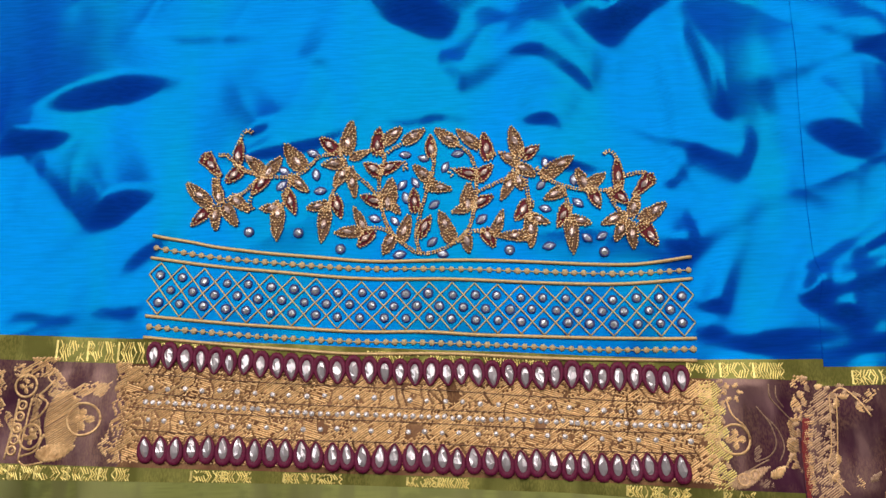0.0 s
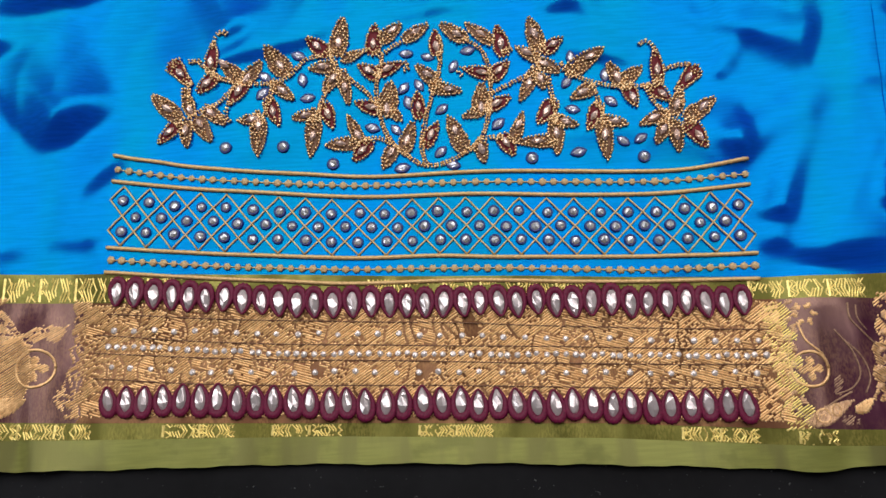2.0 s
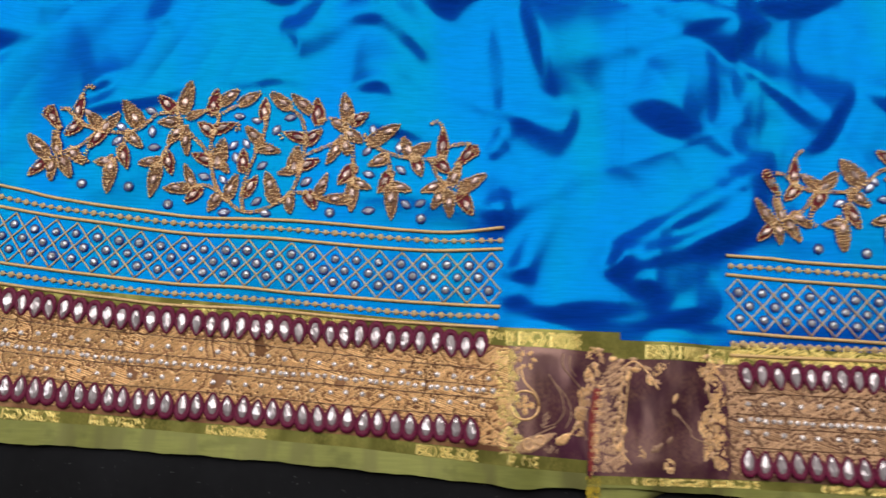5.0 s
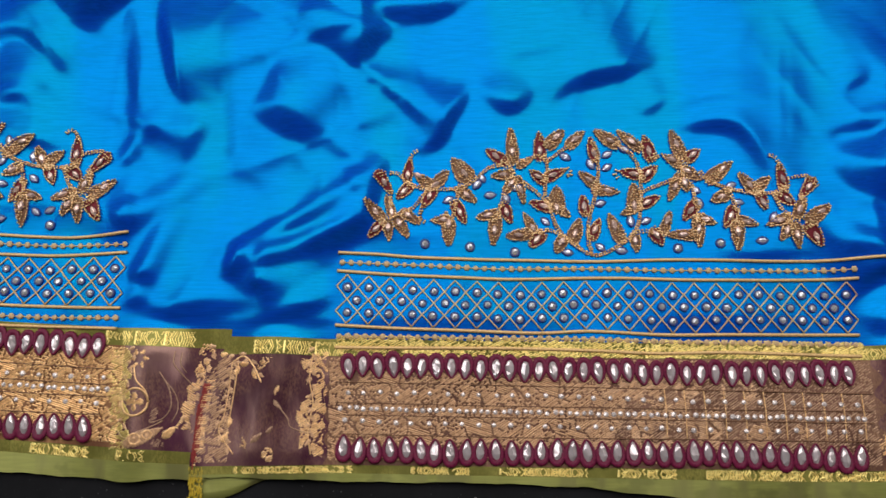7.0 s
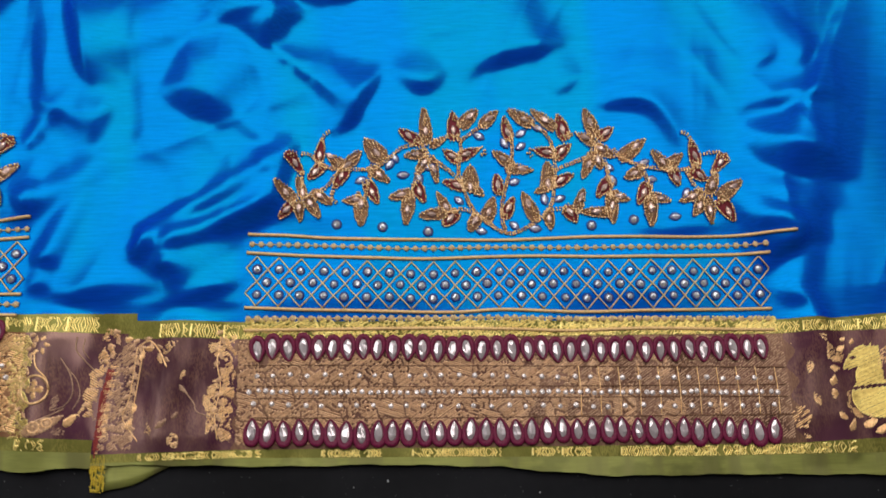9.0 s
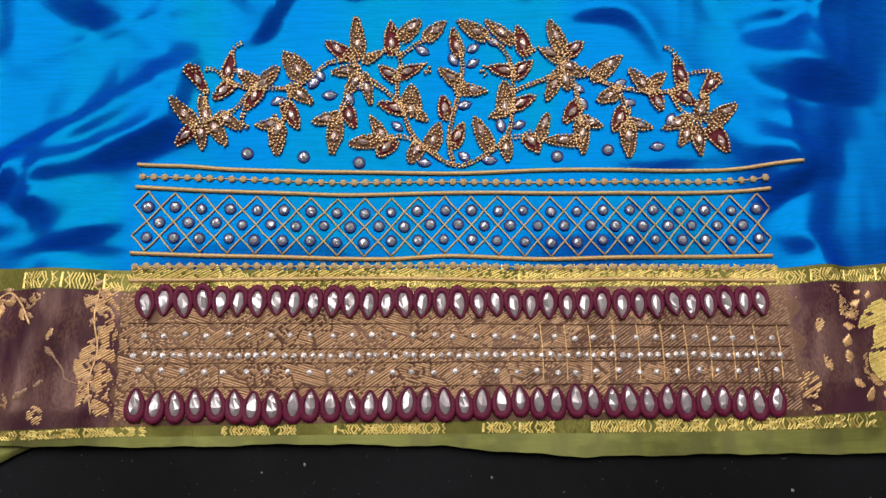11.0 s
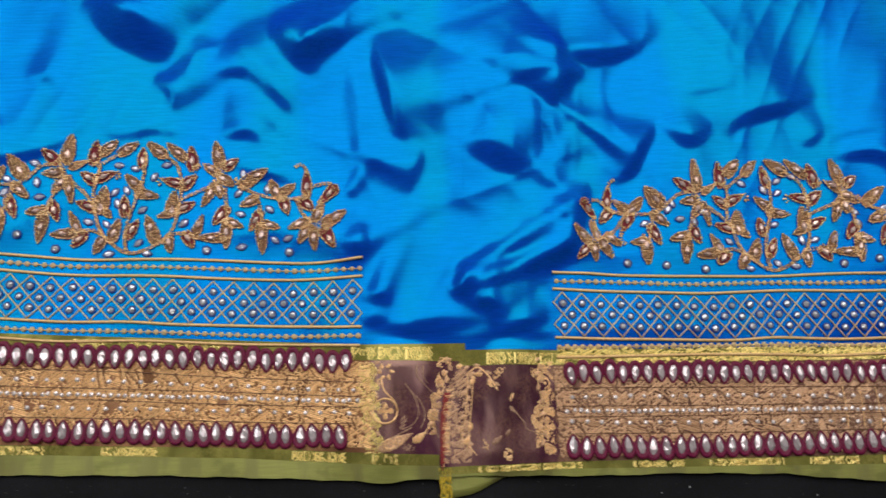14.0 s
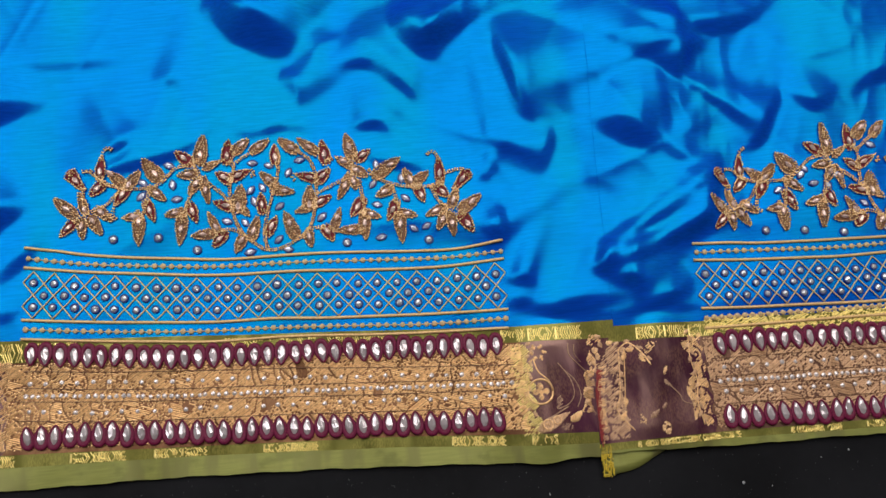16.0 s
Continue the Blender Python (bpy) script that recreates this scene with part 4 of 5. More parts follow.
marquise(a, -77.2, 173.5, 10)
marquise(a, -49.2, 172.8, -12)
marquise(a, -23.1, 195.4, 40)
marquise(a, 20.3, 233.1, -85)
marquise(a, 16.7, 218.1, 50)
marquise(a, 38.3, 220.9, 90)
marquise(a, 18.7, 201.5, -15)
marquise(a, 40.2, 204.9, -40)
marquise(a, 44.4, 180.5, -40)
marquise(a, 54.0, 181.4, 30)
marquise(a, 19.7, 175.9, 10)
round_stone(a, -173.8, 190.1)
round_stone(a, -141.7, 188.3)
round_stone(a, -114.8, 177.3)
round_stone(a, -6.7, 173.0)
round_stone(a, 53.1, 169.9)
# flowering vine of the second panel
leaf(b, 277.1, 171.8, 133, 19.5, 4.7, GOLD, 0.45)
leaf(b, 277.1, 169.5, -134, 15.8, 3.9, MAROON, 0.5)
leaf(b, 280.5, 170.1, -86, 14.7, 3.7, GOLD, 0.4)
leaf(b, 286.4, 171.9, -58, 16.7, 4.4, GOLD, 0.3)
leaf(b, 283.6, 174.8, 106, 16.5, 3.5, GOLD, 0.2)
leaf(b, 291.2, 177.1, -37, 15.7, 3.9, GOLD, 0.35)
leaf(b, 282.2, 191.8, 123, 18.9, 5.3, MAROON, 0.5, True)
leaf(b, 293.5, 200.4, 83, 18.0, 3.8, MAROON, 0.3)
leaf(b, 295.4, 196.4, -133, 14.9, 4.4, MAROON, 0.5)
leaf(b, 309.9, 195.1, 138, 15.5, 4.8, GOLD, 0.9)
leaf(b, 312.8, 196.8, 49, 14.9, 4.6, GOLD, 0.1)
leaf(b, 311.4, 194.1, -119, 17.6, 4.8, MAROON, 0.45)
leaf(b, 335.7, 200.0, 127, 21.2, 7.3, GOLD, 0.35)
leaf(b, 328.2, 193.6, -39, 17.7, 4.6, GOLD, 0.5)
leaf(b, 325.7, 183.2, -64, 18.0, 4.8, MAROON, 0.5)
leaf(b, 321.9, 171.7, -176, 14.0, 4.0, GOLD, 0.4)
leaf(b, 321.3, 170.5, -91, 19.5, 5.5, GOLD, 0.2)
leaf(b, 319.8, 170.5, 89, 7.7, 2.7, GOLD, 0.0)
leaf(b, 354.1, 175.7, -167, 15.9, 4.3, GOLD, 0.5)
leaf(b, 353.3, 172.6, -98, 21.5, 5.2, GOLD, 0.5)
leaf(b, 358.4, 181.0, -68, 15.0, 4.6, MAROON, 0.45)
leaf(b, 366.0, 212.2, 93, 28.0, 5.0, GOLD, 0.35)
leaf(b, 361.0, 211.6, 143, 19.2, 4.9, MAROON, 0.55)
leaf(b, 363.5, 203.7, -172, 14.8, 4.2, GOLD, 0.45)
leaf(b, 365.9, 199.9, -123, 15.7, 4.0, GOLD, 0.35)
leaf(b, 368.8, 200.3, -79, 20.6, 3.5, GOLD, 0.5)
leaf(b, 370.0, 209.3, 35, 13.0, 2.9, GOLD, 0.0)
leaf(b, 384.6, 214.8, 90, 22.2, 5.1, MAROON, 0.35)
leaf(b, 390.0, 224.0, 47, 19.0, 5.5, GOLD, 0.6)
leaf(b, 405.1, 225.0, 45, 16.4, 4.7, GOLD, 0.5)
leaf(b, 437.9, 225.0, 144, 21.0, 5.4, GOLD, 0.35)
leaf(b, 453.6, 221.6, 137, 22.6, 4.7, GOLD, 0.45)
leaf(b, 422.5, 214.5, 100, 18.6, 4.3, MAROON, 0.35)
leaf(b, 460.7, 213.5, 102, 20.7, 5.3, MAROON, 0.4)
leaf(b, 386.5, 198.3, 139, 13.7, 4.3, MAROON, 0.5)
leaf(b, 387.2, 200.3, 26, 18.1, 4.4, MAROON, 0.45)
leaf(b, 423.1, 194.7, 138, 18.7, 4.5, GOLD, 0.5)
leaf(b, 420.9, 192.3, -5, 18.4, 4.2, GOLD, 0.6)
leaf(b, 452.3, 202.1, 166, 15.8, 4.6, MAROON, 0.4)
leaf(b, 452.9, 200.0, 37, 15.6, 5.2, MAROON, 0.5)
leaf(b, 413.7, 175.1, 95, 15.7, 4.3, MAROON, 0.45)
leaf(b, 390.3, 179.1, 163, 16.7, 4.5, MAROON, 0.4)
leaf(b, 394.3, 177.3, 88, 19.5, 6.7, GOLD, 0.2)
leaf(b, 396.0, 179.4, -42, 10.8, 3.7, GOLD, 0.0)
leaf(b, 451.5, 180.4, 25, 15.6, 4.4, MAROON, 0.4)
leaf(b, 446.8, 177.9, 88, 20.5, 5.5, GOLD, 0.2)
leaf(b, 447.4, 178.5, -157, 11.7, 3.6, GOLD, 0.0)
leaf(b, 404.3, 155.8, 71, 18.8, 5.4, GOLD, 0.4)
leaf(b, 416.8, 157.9, 64, 16.6, 4.4, MAROON, 0.5)
leaf(b, 436.9, 155.5, 111, 23.0, 5.1, GOLD, 0.6)
leaf(b, 397.9, 157.5, -119, 12.6, 4.8, GOLD, 0.3)
leaf(b, 445.6, 158.9, -84, 12.7, 4.0, GOLD, 0.4)
leaf(b, 384.1, 161.1, -134, 14.5, 5.2, MAROON, 0.5)
leaf(b, 378.9, 163.1, 120, 16.0, 3.7, GOLD, 0.25)
leaf(b, 376.7, 161.2, -173, 19.6, 4.9, GOLD, 0.55)
leaf(b, 481.4, 215.6, 106, 22.9, 5.5, GOLD, 0.5)
leaf(b, 484.7, 213.6, 35, 13.1, 4.9, MAROON, 0.55)
leaf(b, 480.6, 208.7, 145, 15.7, 4.3, GOLD, 0.6)
leaf(b, 482.7, 205.7, -33, 14.2, 5.0, GOLD, 0.25)
leaf(b, 479.6, 201.9, -117, 23.0, 4.6, GOLD, 0.5)
leaf(b, 481.8, 197.3, -78, 9.2, 3.7, GOLD, 0.3)
leaf(b, 498.0, 197.7, 37, 24.5, 5.7, GOLD, 0.65)
leaf(b, 529.6, 189.6, 128, 19.2, 4.7, GOLD, 0.4)
leaf(b, 529.7, 191.2, 39, 14.2, 4.7, GOLD, 0.0)
leaf(b, 548.6, 190.4, 96, 22.0, 4.3, MAROON, 0.4)
leaf(b, 559.1, 185.0, 50, 19.2, 5.7, MAROON, 0.55, True)
leaf(b, 545.0, 187.6, -42, 14.2, 4.7, MAROON, 0.6)
leaf(b, 532.4, 187.8, -74, 13.3, 4.5, MAROON, 0.6)
leaf(b, 510.9, 188.5, -154, 14.7, 5.0, GOLD, 0.5)
leaf(b, 488.6, 181.6, -128, 17.6, 5.1, MAROON, 0.5)
leaf(b, 489.4, 171.5, -22, 13.7, 3.8, GOLD, 0.5)
leaf(b, 488.8, 171.2, -91, 22.9, 5.0, GOLD, 0.45)
leaf(b, 487.1, 158.3, 177, 22.6, 4.4, GOLD, 0.5)
leaf(b, 464.7, 160.7, 68, 18.1, 3.8, GOLD, 0.6)
leaf(b, 458.2, 162.5, -61, 13.3, 5.1, MAROON, 0.4)
leaf(b, 514.6, 178.3, -120, 18.4, 4.9, MAROON, 0.5)
leaf(b, 516.3, 169.3, -16, 14.8, 3.9, GOLD, 0.5)
leaf(b, 515.1, 168.2, -94, 22.8, 5.4, GOLD, 0.4)
leaf(b, 550.2, 171.0, -160, 18.0, 4.1, GOLD, 0.5)
leaf(b, 551.5, 167.3, -123, 17.2, 4.3, GOLD, 0.5)
leaf(b, 554.2, 165.9, -88, 19.1, 4.3, GOLD, 0.5)
leaf(b, 561.8, 164.7, -61, 18.6, 5.4, MAROON, 0.6)
leaf(b, 562.1, 167.2, 36, 20.9, 5.4, GOLD, 0.6)
leaf(b, 555.5, 171.2, 68, 16.0, 4.3, GOLD, 0.4)
vine(b, (282.4, 205.4), (287.4, 204.8), (293.5, 198.4), (303.7, 194.2), (311.4, 193.5))
vine(b, (282.8, 173.0), (297.1, 180.1), (304.5, 189.8), (310.5, 194.8))
vine(b, (311.5, 193.2), (328.8, 193.9), (338.3, 199.2), (348.7, 207.8), (358.1, 210.3))
vine(b, (328.2, 193.0), (325.7, 179.9), (323.4, 171.1))
vine(b, (282.4, 192.1), (282.2, 186.0), (283.0, 175.4))
vine(b, (303.2, 180.2), (302.1, 173.5), (304.7, 170.0))
vine(b, (372.3, 197.5), (384.6, 187.2), (390.0, 179.1))
vine(b, (387.6, 216.8), (389.3, 207.5), (387.0, 193.1), (388.8, 179.5))
vine(b, (390.2, 213.8), (399.2, 221.1), (407.3, 225.8))
vine(b, (389.7, 179.1), (394.4, 165.6), (404.0, 154.7), (418.4, 145.9), (433.1, 151.2), (446.4, 162.0), (451.4, 178.4))
vine(b, (422.2, 226.7), (424.3, 206.1), (421.1, 188.9), (417.0, 174.0), (414.7, 158.6), (417.0, 146.3))
vine(b, (437.6, 225.7), (447.8, 217.1), (452.3, 202.8), (451.4, 178.4))
vine(b, (452.6, 189.8), (462.8, 194.3), (478.3, 200.0))
vine(b, (376.7, 162.3), (389.9, 163.3), (400.3, 158.5))
vine(b, (444.9, 161.4), (458.2, 162.5))
vine(b, (362.8, 195.8), (356.3, 181.0), (354.8, 171.7))
vine(b, (486.7, 196.2), (488.5, 180.6), (489.3, 170.2))
vine(b, (493.7, 204.2), (498.6, 197.7), (512.1, 191.7), (528.1, 188.8), (542.0, 188.5), (549.9, 192.2))
vine(b, (512.0, 190.4), (515.1, 177.7), (516.0, 168.1))
vine(b, (541.4, 188.2), (546.0, 176.8), (553.2, 169.6))
vine(b, (552.2, 197.8), (561.1, 199.8), (565.4, 199.6))
vine(b, (559.1, 185.0), (560.7, 178.3))
vine(b, (371.6, 213.3), (383.0, 217.2))
vine(b, (403.6, 208.1), (405.9, 204.2), (403.1, 202.6))
vine(b, (436.9, 205.9), (435.3, 202.9), (437.2, 201.0))
vine(b, (460.8, 214.1), (468.6, 216.9))
vine(b, (360.9, 212.3), (365.7, 205.7), (366.8, 197.8))
vine(b, (478.1, 216.5), (480.6, 205.9), (481.2, 197.4))
marquise(b, 344.4, 201.1, -60)
marquise(b, 341.0, 196.7, 50)
marquise(b, 349.6, 188.7, 5)
marquise(b, 360.4, 186.5, -60)
marquise(b, 367.7, 193.9, 30)
marquise(b, 321.3, 185.7, 25)
marquise(b, 386.5, 169.9, -40)
marquise(b, 401.9, 216.9, -30)
marquise(b, 419.3, 211.4, -60)
marquise(b, 430.8, 218.3, 30)
marquise(b, 430.3, 208.8, 30)
marquise(b, 442.9, 221.8, -15)
marquise(b, 424.3, 182.8, 15)
marquise(b, 444.0, 169.6, -80)
marquise(b, 454.1, 169.4, 20)
marquise(b, 400.6, 148.1, -10)
marquise(b, 422.8, 151.6, -40)
marquise(b, 436.6, 149.0, -5)
marquise(b, 489.1, 191.1, -30)
marquise(b, 490.9, 181.8, -60)
marquise(b, 513.6, 194.3, 20)
marquise(b, 517.5, 182.0, -10)
marquise(b, 540.2, 171.3, 60)
marquise(b, 530.6, 154.5, 5)
round_stone(b, 305.3, 153.9)
round_stone(b, 335.4, 151.7)
round_stone(b, 365.3, 147.8)
round_stone(b, 473.9, 149.0)
round_stone(b, 502.4, 152.1)

# ---- woven gold figures of the borders ----


def weft(name, panel, inside, x0, x1, low, high, angle, pitch, width, material, label="", lift=0.0007, kind="stuff", base=0.0004):
    """Raised slanting metal threads wherever inside(x, y) holds, as one woven figure."""
    c, s = math.cos(radians(angle)), math.sin(radians(angle))
    verts, faces = [], []
    y0, y1 = min(low(x0), low(x1), low((x0 + x1) / 2)) - 0.002, max(high(x0), high(x1), high((x0 + x1) / 2)) + 0.002
    corners = [(px * -s + py * c) for px in (x0, x1) for py in (y0, y1)]
    reach = math.hypot(x1 - x0, y1 - y0)
    mx, my = (x0 + x1) / 2, (y0 + y1) / 2
    step = 0.0007
    q = min(corners)
    while q < max(corners):
        base_u = mx * c + my * s
        run = []
        u = -reach / 2 - 0.002
        jit = random.uniform(-0.12, 0.12) * pitch
        while u < reach / 2 + 0.002:
            px, py = (base_u + u) * c - (q + jit) * s, (base_u + u) * s + (q + jit) * c
            ok = x0 < px < x1 and low(px) < py < high(px) and inside(px, py)
            if ok:
                run.append((px, py))
            if (not ok or u + step >= reach / 2 + 0.002) and run:
                if len(run) > 1:
                    r = np.array(run)
                    z = panel.z(r[:, 0], r[:, 1])
                    k = len(verts)
                    h = width / 2
                    for i, (vx, vy) in enumerate(run):
                        e = 0.0 if i in (0, len(run) - 1) else lift
                        verts.extend(((vx + s * h, vy - c * h, z[i] + base), (vx, vy, z[i] + base + e), (vx - s * h, vy + c * h, z[i] + base)))
                    for i in range(len(run) - 1):
                        j = k + 3 * i
                        faces.append((j, j + 3, j + 4, j + 1))
                        faces.append((j + 1, j + 4, j + 5, j + 2))
                run = []
            u += step
        q += pitch
    data = bpy.data.meshes.new(name)
    data.from_pydata(verts, [], faces)
    data.polygons.foreach_set("use_smooth", [True] * len(faces))
    data.materials.append(material)
    ob = new(name, data)
    ob.parent = panel.thing
    return tagged(ob, label, kind=kind)


def scrolls(x, y):
    """The drawn outlines of a close scroll and flower pattern: true between them."""
    wx = x + 0.007 * noise.noise(Vector((x * 70, y * 70, 1)))
    wy = y + 0.007 * noise.noise(Vector((x * 70, y * 70, 7)))
    d = noise.voronoi(Vector((wx * 78, wy * 104, 0.5)))[0]
    if d[1] - d[0] < 0.02:
        return False
    return not (0.19 < d[0] < 0.225 or 0.36 < d[0] < 0.385)


def low_of(panel, over):
    return lambda x: panel.lines["band"](x) + over


def high_of(panel, under):
    return lambda x: panel.lines["strip"](x) - under


# brown-gold ground cloth of the close brocade
for p, x0, x1 in ((a, -0.2485, 0.1125), (b, 0.2425, 0.595)):
    patch = Panel(p.lift, lambda y, k=x0: k + 0.002 * np.sin(np.asarray(y) * 400), lambda y, k=x1: k + 0.003 * np.sin(np.asarray(y) * 330), p.thing)
    cloth_strip(patch, "brocade_ground", p.lines["band"], p.lines["strip"], 26, 180, BROWN_GROUND if p is a else MAUVE_GROUND, "brown-gold brocade ground" if p is a else "mauve-brown brocade ground", lift=0.0006, thick=0.0002)

def petal_way(x, y):
    """Which way the twill of a woven petal slants: its cell decides."""
    wx = x + 0.007 * noise.noise(Vector((x * 70, y * 70, 1)))
    wy = y + 0.007 * noise.noise(Vector((x * 70, y * 70, 7)))
    c = noise.voronoi(Vector((wx * 78, wy * 104, 0.5)))[1][0]
    return (math.sin(c.x * 127.1 + c.y * 311.7) * 4375.85) % 1.0


# the close gold ground behind the two rows of drops, its petals woven in three slants
for p, x0, x1, dulling in ((a, -0.247, 0.111, 0.0), (b, 0.243, 0.594, 7.0)):
    for angle, h0, h1 in ((33, -0.1, 0.74), (-18, 0.74, 1.1)):
        weft("gold_brocade", p, lambda x, y: h0 <= petal_way(x, y) < h1 and scrolls(x, y) and noise.noise(Vector((x * 75, y * 55, 3))) > -0.62 + max(0, x - 0.40) * dulling,
             x0, x1, low_of(p, 0.003), high_of(p, 0.001), angle, 0.00122, 0.00108, ZARI_COPPER if p is a else ZARI_SOFT, "copper gold scrollwork woven in slanting twill", 0.0008, base=0.0007)


weft("dull_brocade", b, lambda x, y: scrolls(x, y) and noise.noise(Vector((x * 120, y * 120, 8))) < 0.2 + 9 * (x - 0.42), 0.40, 0.592, low_of(b, 0.003), high_of(b, 0.001), 33, 0.00138, 0.0009, ZARI_DULL, "dull copper weft, denser to the right", 0.0006, base=0.0006)


def block(cx, cy, wide, tall, lean=0.0):
    """A soft-cornered upright figure."""
    cx, cy, wide, tall = cx / 1000, cy / 1000, wide / 1000, tall / 1000

    def inside(x, y):
        v = (y - cy) / (tall / 2)
        u = (x - cx - lean * (y - cy)) / (wide / 2 * (1 + 0.25 * math.sin(y * 520 + cx * 90)))
        return abs(u) < 1 and abs(v) < 1 and scrolls(x * 0.62, y * 0.62)
    return inside


def figure(panel, shape, cx, cy, reach, angle, material=ZARI_COPPER, label="woven gold figure", pitch=0.0012):
    weft("zari_figure", panel, shape, (cx - reach) / 1000, (cx + reach) / 1000, lambda x: (cy - reach) / 1000 + 0 * x, lambda x: (cy + reach) / 1000 + 0 * x, angle, pitch, 0.0010, material, label, kind="")


def rosette(panel, cx, cy, r):
    """A wheel: a gold ring with a flower of four petals in it."""
    pts = [(cx + r * math.cos(k * math.pi / 8), cy + r * math.sin(k * math.pi / 8)) for k in range(17)]
    part("zari_ring", tube(panel, pts, 0.0008, 40, 0.0006, 6, 0.15, 0.45), ZARI_COPPER, panel.thing, "woven gold ring")

    def petals(x, y):
        dx, dy = x - cx / 1000, y - cy / 1000
        d, ang = math.hypot(dx, dy), math.atan2(dy, dx)
        return d < r * 0.00072 * abs(math.cos(2 * ang)) ** 0.5
    figure(panel, petals, cx, cy, r, 33, label="woven gold flower", pitch=0.0010)


def scroll(panel, width, *points, thread_=None):
    n = max(8, int(spline_length(np.array(points) / 1000) / 0.0011))
    part("zari_scroll", tube(panel, points, width / 2700, n, 0.0006, 6, 0.22, 0.4), thread_ or ZARI_COPPER, panel.thing, "woven gold scroll")


def paisley(panel, cx, cy, length, wide, turn, thread_=None):
    c, s = math.cos(radians(turn)), math.sin(radians(turn))

    def inside(x, y):
        u, w = ((x * 1000 - cx) * c + (y * 1000 - cy) * s) / length, (-(x * 1000 - cx) * s + (y * 1000 - cy) * c) / wide
        t = u + 0.5
        return 0 < t < 1 and abs(w - 0.25 * (t - 0.5) ** 2) < 0.5 * math.sin(math.pi * t ** 0.7)
    figure(panel, inside, cx, cy, length * 0.6, turn + 40, thread_ or ZARI_COPPER, label="woven gold paisley", pitch=0.00085)


def sprigs(panel, count, length, wide, *points):
    """Small woven leaves to both sides of a line."""
    p = spline(np.array(points), count + 1)
    for k in range(count):
        d = p[k + 1] - p[k]
        turn = math.degrees(math.atan2(d[1], d[0]))
        side = 1 if k % 2 else -1
        paisley(panel, p[k][0] - side * d[1] / math.hypot(*d) * wide * 0.5, p[k][1] + side * d[0] / math.hypot(*d) * wide * 0.5, length, wide, turn + side * 38, ZARI_SOFT)


def ribbons(name, panel, lines_, width, material, label="", lift=0.0006, kind=""):
    """Flat raised ribbons of metal thread along several lines, as one figure."""
    verts, faces = [], []
    for pts in lines_:
        p = []
        for (x0, y0), (x1, y1) in zip(pts, pts[1:]):
            n = max(2, int(math.hypot(x1 - x0, y1 - y0) / 0.0016))
            p += [(x0 + (x1 - x0) * k / n, y0 + (y1 - y0) * k / n) for k in range(n)]
        p = np.array(p + [pts[-1]])
        d = np.gradient(p, axis=0)
        d /= np.hypot(*d.T)[:, None] + 1e-9
        z = panel.z(p[:, 0], p[:, 1]) + 0.0004
        k = len(verts)
        for i in range(len(p)):
            h = width / 2 * (1 + 0.22 * math.sin(2.6 * i))
            ox, oy = -d[i, 1] * h, d[i, 0] * h
            verts.extend(((p[i, 0] + ox, p[i, 1] + oy, z[i]), (p[i, 0], p[i, 1], z[i] + lift), (p[i, 0] - ox, p[i, 1] - oy, z[i])))
        for i in range(len(p) - 1):
            q = k + 3 * i
            faces += [(q, q + 1, q + 4, q + 3), (q + 1, q + 2, q + 5, q + 4)]
    data = bpy.data.meshes.new(name)
    data.from_pydata(verts, [], faces)
    data.polygons.foreach_set("use_smooth", [True] * len(faces))
    data.materials.append(material)
    ob = new(name, data)
    ob.parent = panel.thing
    return tagged(ob, label, kind=kind)


def selvedge(panel, low, high, unit, x0, x1, seed, dulling):
    """Nested gold chevrons between upright bars along a green strip; left out where the gold's sheen is missing."""
    rnd = random.Random(seed)
    x = math.ceil(x0 / unit) * unit
    while x < x1 - unit:
        shine = noise.noise(Vector((x * 24, panel.lift * 900 + seed, 2.2)))
        if shine > dulling:
            strokes = []
            mid = x + unit / 2
            for off in (0.03, 0.11, 0.19, 0.27, 0.35, 0.43):
                for sign in (-1, 1):
                    if rnd.random() < 0.15:
                        continue
                    pts, sway = [], rnd.uniform(0.03, 0.085)
                    for k in range(13):
                        v = 0.04 + 0.92 * k / 12
                        bend = 1 - 2 * abs(2 * v - 1) if off < 0.3 else 2 * abs(2 * ((v * 2) % 1.0) - 1) - 1
                        px = mid + sign * unit * (off + sway * bend) + rnd.uniform(-.0002, .0002)
                        gone = noise.noise(Vector((px * 210, v * 2.4 + seed, 5.0))) > 0.22 + shine
                        if gone and len(pts) > 1:
                            strokes.append(pts)
                        if gone:
                            pts = []
                            continue
                        pts.append((px, float(low(px) + v * (high(px) - low(px)))))
                    if len(pts) > 1:
                        strokes.append(pts)
            if strokes:
                ribbons("gold_tracery", panel, strokes, 0.0008, ZARI_BRIGHT, "yellow gold chevrons woven on green", kind="stuff")
            ribbons("gold_bar", panel, [[(x, float(low(x)) + 0.0008), (x + 0.0004, float(high(x)) - 0.0006)]], 0.0015, ZARI_BRIGHT, "upright gold bar")
        x += unit


for p, x0, x1 in ((a, -0.40, 0.172), (b, 0.182, 0.72)):
    selvedge(p, p.lines["strip"], lambda x, q=p: q.lines["top"](x) - 0.0012, 0.0195, x0, x1, 3, -0.08)
    selvedge(p, p.lines["lower"], lambda x, q=p: q.lines["band"](x) - 0.0004, 0.0185, x0, x1, 8, -0.06 if p is a else 0.12)
weft("gold_chain", b, lambda x, y: scrolls(x, y), 0.247, 0.590, b.lines["strip"], lambda x: b.lines["top"](x) + 0.003, 24, 0.0012, 0.0010, ZARI_BRIGHT, "yellow gold woven chain")


